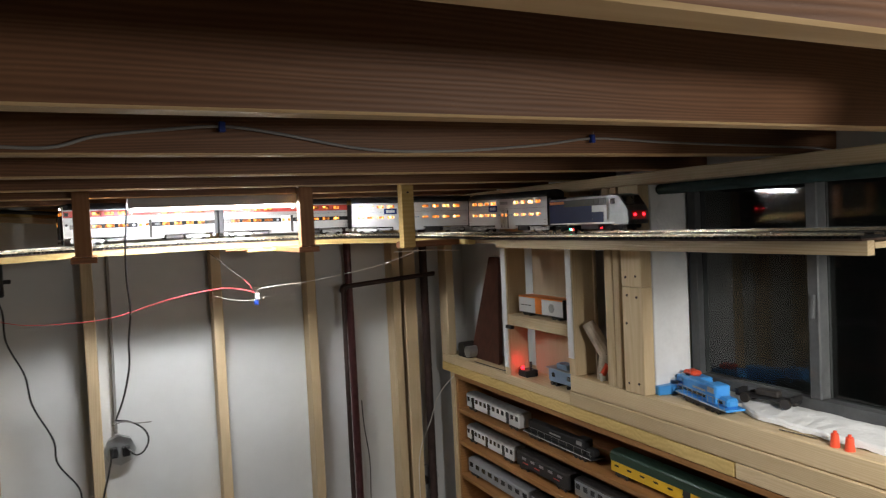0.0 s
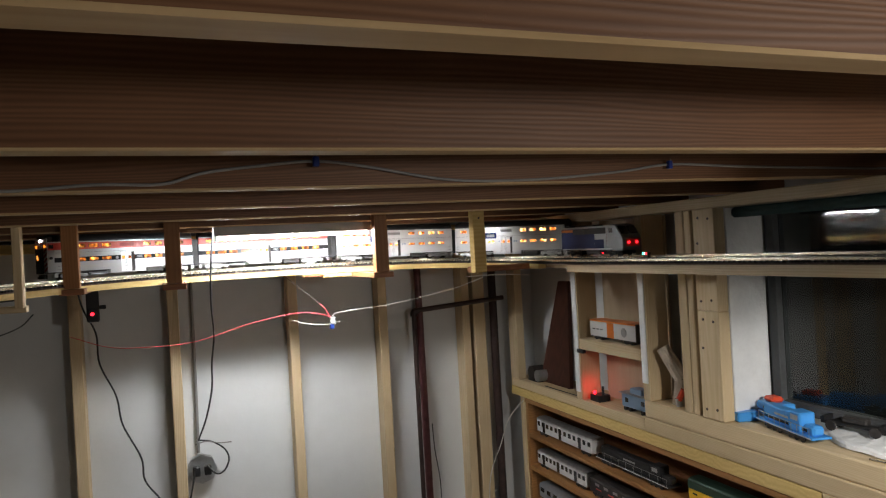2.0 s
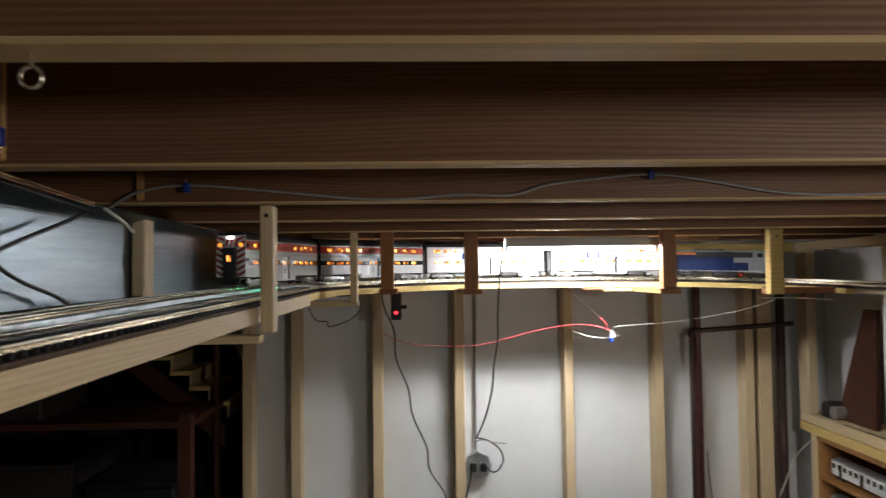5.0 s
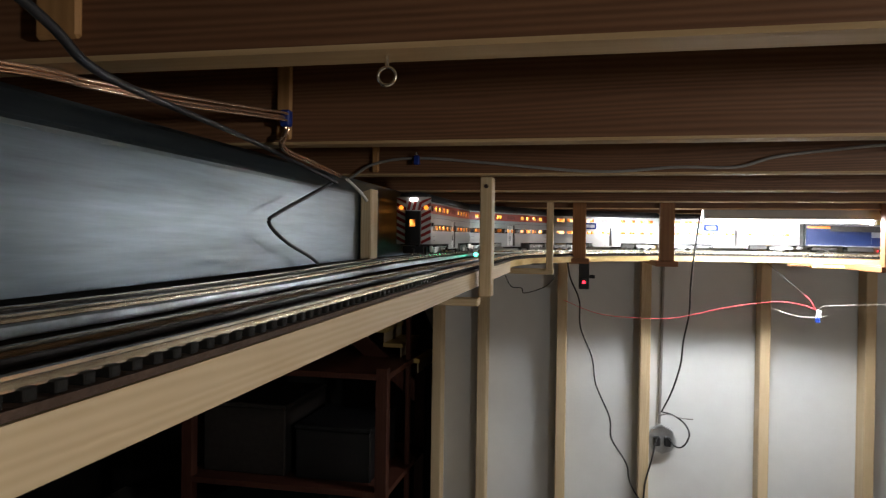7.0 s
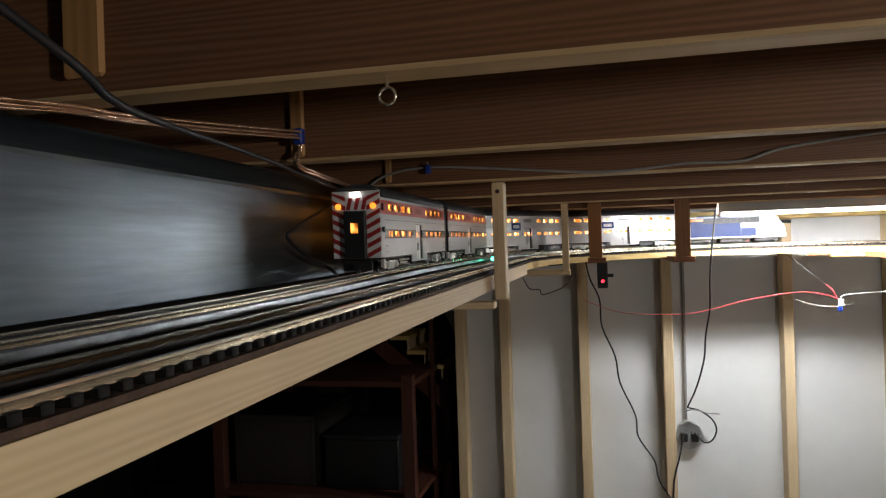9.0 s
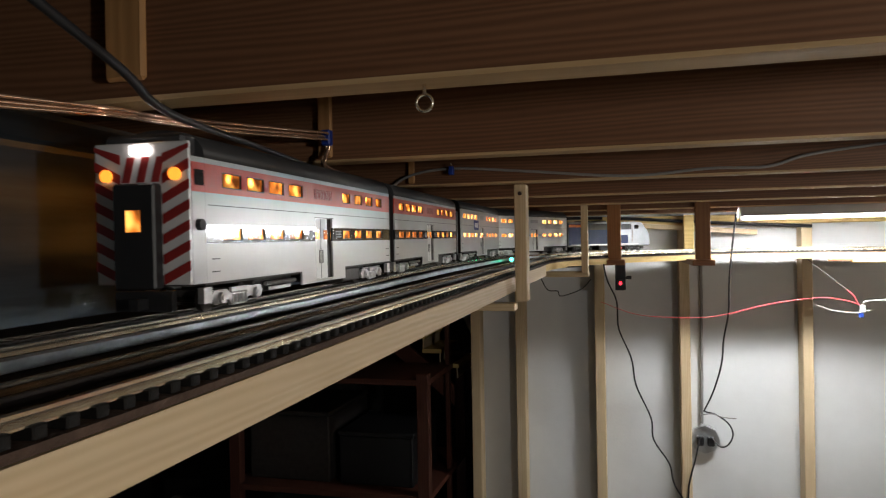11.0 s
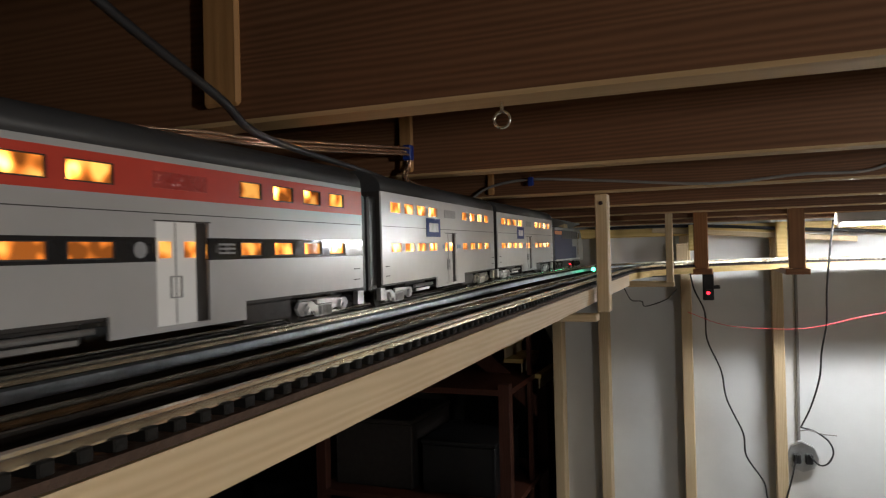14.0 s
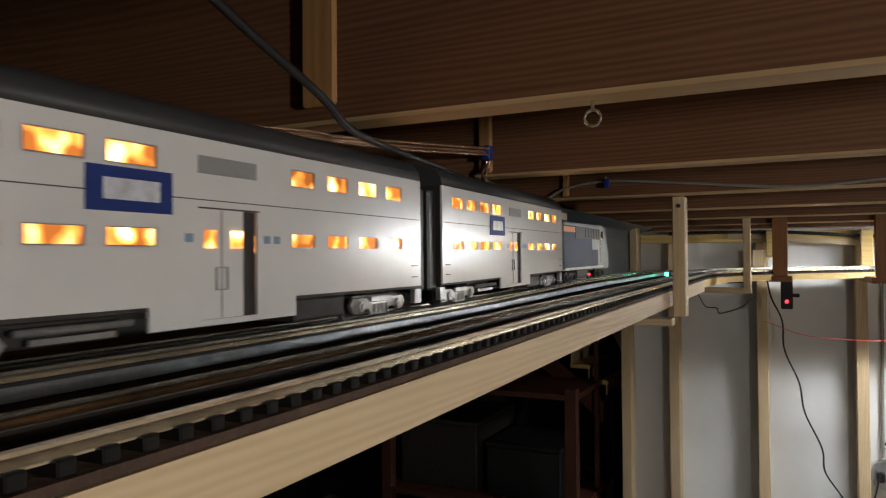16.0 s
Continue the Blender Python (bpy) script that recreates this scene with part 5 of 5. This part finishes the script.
part("base", box(nb(), -0.03, 0.03, -0.06, 0.03, 0.0, 0.010), UNDER, mo)
bu = holder("wrapped_bundle", pose(1.56, 2.030, 1.5402), "crumpled paper roll and rags stuffed between studs", "bundle")
part("roll", cyl(nb(), (-0.03, 0.045, 0.185), (0.0, -0.010, 0.085), 0.022, 14, 0.026), CARD, bu)
part("rag", cyl(nb(), (0.0, -0.012, 0.09), (0.005, 0.0, 0.0), 0.026, 10, 0.035), CARD, bu)
part("red_label", cyl(nb(), (-0.028, -0.02, 0.02), (-0.018, -0.035, 0.055), 0.010, 10), TOYRED, bu)
part("white_tip", cyl(nb(), (-0.028, -0.022, 0.0), (-0.030, -0.018, 0.026), 0.010, 10), WHITEPAINT, bu)


# ---- wall things on the studs ----
def outlet(x, z, y):
    o = holder("outlet_box", pose(x, y, z), "round zinc outlet box with two black plugs", "outlet", "outlets")
    part("box", cyl(nb(), (0, 0, 0), (0, -0.035, 0), 0.058, 8), BOXSTEEL, o, bevel=0.002)
    part("cover", cyl(nb(), (0, -0.0352, 0), (0, -0.039, 0), 0.060, 8), BOXSTEEL, o, "zinc cover plate")
    for dx in (-0.022, 0.022):
        part("plug", box(nb(), dx - 0.014, dx + 0.014, -0.070, -0.0392, -0.020, 0.018), BLACK, o, "black plug", 0.004)
    return o


outlet(0.092, 1.245, 3.2615)
outlet(1.42, 0.865, 3.2615)


def loose_wire(name, pts, r, material, label, category="wire", group=""):
    return thing(name, wire(nb(), pts, r), material, label, category, group)


loose_wire("power_cord", [(-0.322, 3.100, 2.033), (-0.306, 3.155, 1.938), (-0.267, 3.155, 1.844), (-0.260, 3.155, 1.727), (-0.209, 3.155, 1.599), (-0.191, 3.155, 1.483), (-0.132, 3.155, 1.346), (-0.122, 3.155, 1.253), (-0.059, 3.155, 1.152), (-0.038, 3.155, 1.061), (0.06, 3.155, 0.85), (0.10, 3.155, 0.3)], 0.0036, RUBBER, "dark cord hanging in bends along the studs", group="cords")
loose_wire("power_cord", [(0.150, 2.66, 2.19), (0.140, 2.700, 2.064), (0.140, 2.780, 1.944), (0.149, 2.880, 1.825), (0.140, 2.960, 1.711), (0.138, 3.020, 1.606), (0.115, 3.100, 1.480), (0.083, 3.170, 1.379)], 0.0036, RUBBER, "black cord from the shop light to the outlet", group="cords")
loose_wire("power_cord", [(0.067, 3.190, 1.264), (0.047, 3.170, 1.176), (0.023, 3.165, 1.084), (0.015, 3.165, 1.007), (-0.01, 3.17, 0.6)], 0.0036, RUBBER, "black cord hanging from the outlet", group="cords")
loose_wire("armoured_cable", [(0.088, 3.245, 2.15), (0.086, 3.245, 1.7), (0.082, 3.245, 1.31)], 0.0065, GREYWIRE, "grey cable running down to the outlet box", group="cords")
loose_wire("cord_loop", [(0.083, 3.170, 1.379), (0.131, 3.165, 1.368), (0.179, 3.165, 1.333), (0.196, 3.165, 1.288), (0.177, 3.165, 1.244), (0.146, 3.170, 1.233), (0.111, 3.190, 1.266)], 0.0036, RUBBER, "black cord looped beside the outlet", group="cords")
loose_wire("wire_tail", [(0.07, 3.18, 1.36), (0.11, 3.16, 1.372), (0.16, 3.165, 1.358), (0.21, 3.16, 1.356)], 0.0025, GREYWIRE, "thin wire tail over the outlet", group="cords")
loose_wire("red_wire", [(-0.325, 2.90, 1.862), (-0.20, 2.80, 1.825), (-0.078, 2.764, 1.816), (0.083, 2.764, 1.820), (0.274, 2.764, 1.867), (0.435, 2.764, 1.890), (0.520, 2.764, 1.880), (0.566, 2.764, 1.862)], 0.0013, REDWIRE, "red wire sagging in front of the studs", group="hanging wires")
loose_wire("red_wire", [(0.560, 2.764, 1.865), (0.545, 2.764, 1.895), (0.530, 2.78, 1.915)], 0.0013, REDWIRE, "short red wire end", group="hanging wires")
loose_wire("thin_wire", [(0.530, 2.78, 1.915), (0.47, 2.80, 1.97), (0.40, 2.82, 2.035)], 0.0010, RUBBER, "thin dark wire up to the shelf", group="hanging wires")
loose_wire("white_wire", [(0.566, 2.764, 1.862), (0.585, 2.764, 1.878), (0.652, 2.764, 1.884), (0.78, 2.764, 1.892), (0.92, 2.764, 1.910), (1.05, 2.74, 1.935), (1.17, 2.70, 1.975)], 0.0011, WHITEWIRE, "white wire sagging in front of the studs", group="hanging wires")
loose_wire("white_wire", [(0.425, 2.764, 1.864), (0.48, 2.764, 1.845), (0.545, 2.764, 1.838), (0.60, 2.764, 1.846)], 0.0011, WHITEWIRE, "white wire end below the connector", group="hanging wires")
cn = holder("wire_connector", pose(0.570, 2.760, 1.850), "white wire connector with a dark blue clip", "connector")
part("shell", box(nb(), -0.008, 0.008, -0.006, 0.006, -0.012, 0.014), WHITEPAINT, cn, bevel=0.002)
part("clip", box(nb(), -0.012, 0.004, -0.004, 0.004, -0.030, -0.0122), BLUECLIP, cn, bevel=0.002)
sg = holder("hanging_signal", pose(-0.247, 2.868, 1.985), "small black signal head with a glowing red lamp", "signal")
part("head", box(nb(), -0.020, 0.020, -0.012, 0.012, -0.075, 0.036), BLACK, sg, bevel=0.004)
part("hood", cyl(nb(), (0, -0.012, -0.044), (0, -0.030, -0.044), 0.013, 14, 0.011), BLACK, sg)
part("lamp", cyl(nb(), (0, -0.0302, -0.046), (0, -0.032, -0.046), 0.0062, 14), REDLED, sg, "glowing red lamp")
part("lever", box(nb(), 0.0202, 0.042, -0.006, 0.004, -0.032, -0.018), BLACK, sg, bevel=0.002)
part("hook", cyl(nb(), (0, 0, 0.036), (0, 0, 0.060), 0.002, 8), RAILDARK, sg)
loose_wire("thin_lead", [(-0.48, 2.20, 1.99), (-0.46, 2.20, 1.955), (-0.43, 2.21, 1.95), (-0.42, 2.21, 1.935), (-0.36, 2.22, 1.955), (-0.33, 2.24, 1.985)], 0.0018, RUBBER, "thin black lead dangling under the curve", group="hanging wires")
loose_wire("thin_lead", [(-0.50, 2.22, 2.015), (-0.43, 2.22, 2.022), (-0.35, 2.22, 2.026)], 0.002, RUBBER, "thin black lead under the curve", group="hanging wires")
loose_wire("thin_lead", [(1.508, 3.03, 1.40), (1.47, 3.15, 1.28), (1.426, 3.165, 1.16), (1.357, 3.165, 0.98), (1.36, 3.17, 0.60)], 0.0022, WHITEWIRE, "pale lead hanging in the corner", group="hanging wires")
loose_wire("thin_lead", [(1.094, 3.185, 1.30), (1.100, 3.185, 1.18), (1.119, 3.185, 1.016), (1.116, 3.185, 0.80), (1.13, 3.185, 0.4)], 0.0024, RUBBER, "thin black lead beside the red pipe", group="hanging wires")
loose_wire("thin_lead", [(1.02, 2.52, 1.99), (1.2, 2.6, 1.985), (1.34, 2.62, 1.975)], 0.0018, WHITEWIRE, "thin pale lead at the corner", group="hanging wires")
loose_wire("thin_lead", [(1.51, 2.86, 1.474), (1.515, 2.77, 1.4725), (1.52, 2.62, 1.4725), (1.53, 2.545, 1.474)], 0.002, RUBBER, "thin black lead along the bay sill", group="hanging wires")
lumber("ledger_block", 0.545, 0.700, 2.76, 2.80, 2.012, 2.026, GOLD_X, "yellowish block under the shelf edge", "block")
lumber("dark_block", 0.47, 0.545, 2.77, 2.79, 2.018, 2.027, BROWN_X, "dark offcut under the shelf edge", "block")
lumber("low_ledge", 0.30, 0.468, 3.20, 3.26, 0.900, 0.935, PINE_X, "short pale board between two studs", "block")
lumber("sloping_board", -0.47, 0.30, 3.140, 3.168, 2.150, 2.172, PINE_X, "pale board sloping along the wall behind the curve", "board").rotation_euler = (0, radians(4.6), 0)
loose_wire("wall_cable", [(-0.7, 3.13, 2.205), (-0.3, 3.13, 2.203), (0.1, 3.13, 2.175), (0.5, 3.13, 2.15)], 0.007, RUBBER, "black cable along the wall behind the curve", group="cords")
for x, z0 in ((0.028, 2.06), (-0.30, 2.10)):
    lumber("short_post", x - 0.02, x + 0.02, 3.09, 3.13, z0, 2.206, GOLD_X, "short yellowish post behind the curve", "post", "short posts")
lumber("lower_block", -0.372, -0.325, 3.10, 3.14, 2.045, 2.130, PINE_Z, "pale block behind the curve", "block")

# ---- along the joists ----
for x0, x1, y0, z0 in ((-0.596, -0.562, 0.454, 2.2205), (-0.611, -0.591, 0.860, 2.212), (-0.6145, -0.6015, 1.2645, 2.212)):
    lumber("joist_block", x0, x1, y0, y0 + 0.0065, z0, 2.442, BLOCK, "orange-brown wood block nailed to a joist", "block", "joist blocks")
hk = holder("eye_hook", pose(-0.358, 0.481, 2.207), "steel screw eye in the underside of a joist", "hook")
part("shank", cyl(nb(), (0, 0, 0), (0, 0, -0.008), 0.0014, 8), RAIL, hk)
bm = nb()
wire(bm, [(0.0058 * math.sin(a), 0, -0.0128 + 0.0058 * math.cos(a)) for a in [i * math.pi / 6 for i in range(13)]], 0.0011, 6, 2)
part("eye", bm, RAIL, hk)
JY = 1.268
loose_wire("ceiling_cable", [(-0.655, JY - 0.004, 2.200), (-0.61, JY - 0.004, 2.226), (-0.530, JY - 0.004, 2.236), (-0.40, JY - 0.004, 2.226), (-0.22, JY - 0.005, 2.210), (-0.09, JY - 0.004, 2.217), (0.0, JY - 0.004, 2.216), (0.06, JY - 0.004, 2.232), (0.142, JY - 0.004, 2.242), (0.233, JY - 0.004, 2.249), (0.32, JY - 0.004, 2.239), (0.468, JY - 0.004, 2.215), (0.633, JY - 0.004, 2.213), (0.817, JY - 0.004, 2.225), (0.941, JY - 0.004, 2.238), (1.12, JY - 0.004, 2.232), (1.45, JY - 0.004, 2.225), (1.60, JY - 0.004, 2.222), (1.676, JY - 0.004, 2.214)], 0.0025, GREYWIRE, "grey cable clipped in waves along a joist", group="ceiling cables")
for x, z in ((-0.530, 2.232), (0.233, 2.248), (0.932, 2.237)):
    c = holder("cable_clip", pose(x, JY - 0.006, z), "small blue cable clip on a joist", "clip", "cable clips")
    part("saddle", box(nb(), -0.005, 0.005, -0.006, 0.004, -0.008, 0.008), BLUECLIP, c, bevel=0.0015)
    part("nail", cyl(nb(), (0, -0.004, 0.008), (0, -0.004, 0.013), 0.0015, 8), RAIL, c)
c = holder("cable_clip", pose(-0.594, 0.853, 2.2365), "small blue cable clip on a joist block", "clip", "cable clips")
part("saddle", box(nb(), -0.006, 0.006, -0.006, 0.006, -0.010, 0.010), BLUECLIP, c, bevel=0.0015)
for k, (dz, dx) in enumerate(((0, 0), (0.004, 0.004), (-0.004, 0.003))):
    loose_wire("speaker_wire", [(-0.685 + dx, -0.6, 2.186 + dz), (-0.675 + dx, 0.0, 2.191 + dz), (-0.652 + dx, 0.33, 2.196 + dz), (-0.600 + dx, 0.465, 2.2005 + dz * 0.6), (-0.606 + dx, 0.52, 2.205 + dz * 0.6), (-0.609 + dx, 0.66, 2.219 + dz), (-0.598 + dx, 0.80, 2.233 + dz), (-0.594 + dx, 0.851, 2.2365 + dz), (-0.597 + dx, 0.856, 2.222 + dz), (-0.604 + dx, 0.862, 2.2015 + dz * 0.5), (-0.628 + dx, 1.00, 2.2015 + dz * 0.5), (-0.654 + dx, 1.20, 2.200 + dz * 0.5)], 0.0018, COPPERWIRE, "clear copper speaker wire along the duct", group="ceiling cables")
loose_wire("black_cable", [(-0.505, 0.19, 2.262), (-0.512, 0.283, 2.231), (-0.515, 0.372, 2.204), (-0.522, 0.414, 2.191), (-0.54, 0.50, 2.190), (-0.60, 0.768, 2.199), (-0.645, 1.078, 2.1935), (-0.675, 1.25, 2.192)], 0.0030, RUBBER, "thick black cable sagging over the duct", group="ceiling cables")
loose_wire("black_cable", [(-0.675, 1.24, 2.194), (-0.680, 1.15, 2.165), (-0.680, 1.02, 2.128), (-0.680, 0.99, 2.112), (-0.680, 1.05, 2.085), (-0.680, 1.14, 2.062), (-0.680, 1.18, 2.048)], 0.0030, RUBBER, "black cable hanging down the duct side", group="ceiling cables")
loose_wire("pale_wire_end", [(-0.652, 1.24, 2.197), (-0.648, 1.30, 2.180), (-0.645, 1.335, 2.165)], 0.003, WHITEWIRE, "pale wire end by a post", group="ceiling cables")
sig = holder("track_signal", pose(-0.545, 2.05, 2.045), "tiny trackside signal with green and red lamps", "signal")
part("base", box(nb(), -0.006, 0.006, -0.010, 0.030, 0.0, 0.010), BLACK, sig)
part("green_lamp", cyl(nb(), (0, -0.0102, 0.008), (0, -0.013, 0.008), 0.0055, 12), GREENLED, sig, "glowing green lamp")
sig2 = holder("track_signal", pose(1.415, 1.98, 2.030), "tiny trackside signal with green and red lamps", "signal")
part("base", box(nb(), -0.006, 0.006, -0.012, 0.012, 0.0, 0.020), BLACK, sig2)
part("green_lamp", cyl(nb(), (-0.007, 0.005, 0.016), (-0.010, 0.005, 0.016), 0.0035, 12), GREENLED, sig2, "glowing green lamp")
part("red_lamp", cyl(nb(), (-0.007, -0.006, 0.016), (-0.010, -0.006, 0.016), 0.0035, 12), REDLED, sig2, "glowing red lamp")

# ---- the dark space behind the west shelf ----
st = holder("stairs", pose(0, 0, 0), "yellowish wooden stairs behind the end of the stud wall", "stairs")
for k in range(5):
    x, z = -1.46 + 0.085 * k, 1.800 - 0.070 * k
    board_part("tread", x, x + 0.100, 3.36, 3.70, z - 0.020, z, GOLD_X, st)
    board_part("riser", x + 0.086, x + 0.092, 3.365, 3.70, z - 0.0695, z - 0.0205, PINE_X, st, "pale riser board")
for y in (3.335, 3.705):
    bm = nb()
    pl = ((-1.50, 1.800), (-1.50, 1.700), (-1.04, 1.322), (-1.04, 1.420))
    a = [bm.verts.new((x, y, z)) for x, z in pl]
    b = [bm.verts.new((x, y + 0.022, z)) for x, z in pl]
    bm.faces.new(a)
    bm.faces.new(b[::-1])
    for i in range(4):
        bm.faces.new((a[i], a[(i + 1) % 4], b[(i + 1) % 4], b[i]))
    part("stringer", bm, DARKPLANK, st, "dark sloping stringer board")
board_part("post", -1.075, -1.055, 3.30, 3.33, 0.0, 1.83, DARKPLANK, st)
bm = nb()
pl = ((-1.17, 1.86), (-0.93, 1.86), (-0.93, 1.47), (-0.99, 1.47))
a = [bm.verts.new((x, 3.80, z)) for x, z in pl]
b = [bm.verts.new((x, 3.83, z)) for x, z in pl]
bm.faces.new(a)
bm.faces.new(b[::-1])
for i in range(4):
    bm.faces.new((a[i], a[(i + 1) % 4], b[(i + 1) % 4], b[i]))
part("side_board", bm, WALLBOARD, st, "pale board beside the stairs")
# shelving and boxes in dark colours that stand in for the corner's shade
cr = holder("storage_shelving", pose(0, 0, 0), "storage shelving with boxes, coloured dark for the unlit corner", "shelving")
for x, y in ((-1.10, 2.9), (-1.10, 3.6), (-2.0, 2.9), (-2.0, 3.6)):
    board_part("upright", x, x + 0.05, y, y + 0.05, 0.0, 1.55, DARKPLANK, cr)
for z in (0.5, 1.0, 1.5):
    board_part("shelf_board", -2.0, -1.05, 2.9, 3.65, z, z + 0.025, DARKPLANK, cr)
for i, (x, y, z, w, d, h, m) in enumerate(((-1.95, 3.0, 1.025, 0.4, 0.5, 0.3, UNDER), (-1.5, 3.0, 1.025, 0.35, 0.4, 0.22, BLACK), (-1.9, 3.0, 0.525, 0.5, 0.5, 0.35, GREEN), (-1.95, 2.95, 1.526, 0.3, 0.4, 0.2, UNDER))):
    bx = holder("storage_box", pose(x, y, z), "storage box coloured near-black for the unlit corner", "box", "storage boxes")
    part("carton", box(nb(), 0, w, 0, d, 0, h), m, bx, bevel=0.006)
    part("lid", box(nb(), -0.004, w + 0.004, -0.004, d + 0.004, h + 0.0005, h + 0.02), m, bx, bevel=0.004)


# ---- motion ----
HEAD = ((0.0, 1.125), (1.5, 0.860), (3.5, 0.345), (5.0, -0.050), (7.5, -0.455), (8.0, -0.588), (10.5, -1.356), (11.0, -1.508), (12.0, -1.813),
        (13.0, -2.108), (14.0, -2.402), (15.0, -2.694), (16.0, -2.984))


def head_at(t):
    """How far the leading end of the train has come along the line, smoothly between the known times."""
    pts = (HEAD[0],) + HEAD + (HEAD[-1],)
    for i in range(1, len(pts) - 2):
        (t0, a), (t1, b), (t2, c), (t3, d) = pts[i - 1:i + 3]
        if t1 <= t <= t2:
            m1 = (c - a) / (t2 - t0)
            m2 = (d - b) / (t3 - t1)
            h = t2 - t1
            u = (t - t1) / h
            return (2 * u ** 3 - 3 * u ** 2 + 1) * b + (u ** 3 - 2 * u ** 2 + u) * h * m1 + (-2 * u ** 3 + 3 * u ** 2) * c + (u ** 3 - u ** 2) * h * m2
    return HEAD[-1][1]


def car_pose(s, reach):
    x1, y1 = outer_xy(s - reach)
    x2, y2 = outer_xy(s + reach)
    za, zb = ramp_z(s - reach, OUTER_Z), ramp_z(s + reach, OUTER_Z)
    return pose((x1 + x2) / 2, (y1 + y2) / 2, (za + zb) / 2, 0, math.degrees(math.asin((zb - za) / (2 * reach))), math.degrees(math.atan2(y1 - y2, x1 - x2)))


def motions():
    times = [i * 0.25 for i in range(65)]
    for i, car in enumerate(cars):
        walk(car, [(t, car_pose(head_at(t) + PITCH * (i + 0.5), 0.19)) for t in times])
    walk(loco, [(t, car_pose(head_at(t) + PITCH * 4 + 0.198, 0.125)) for t in times])


motions()
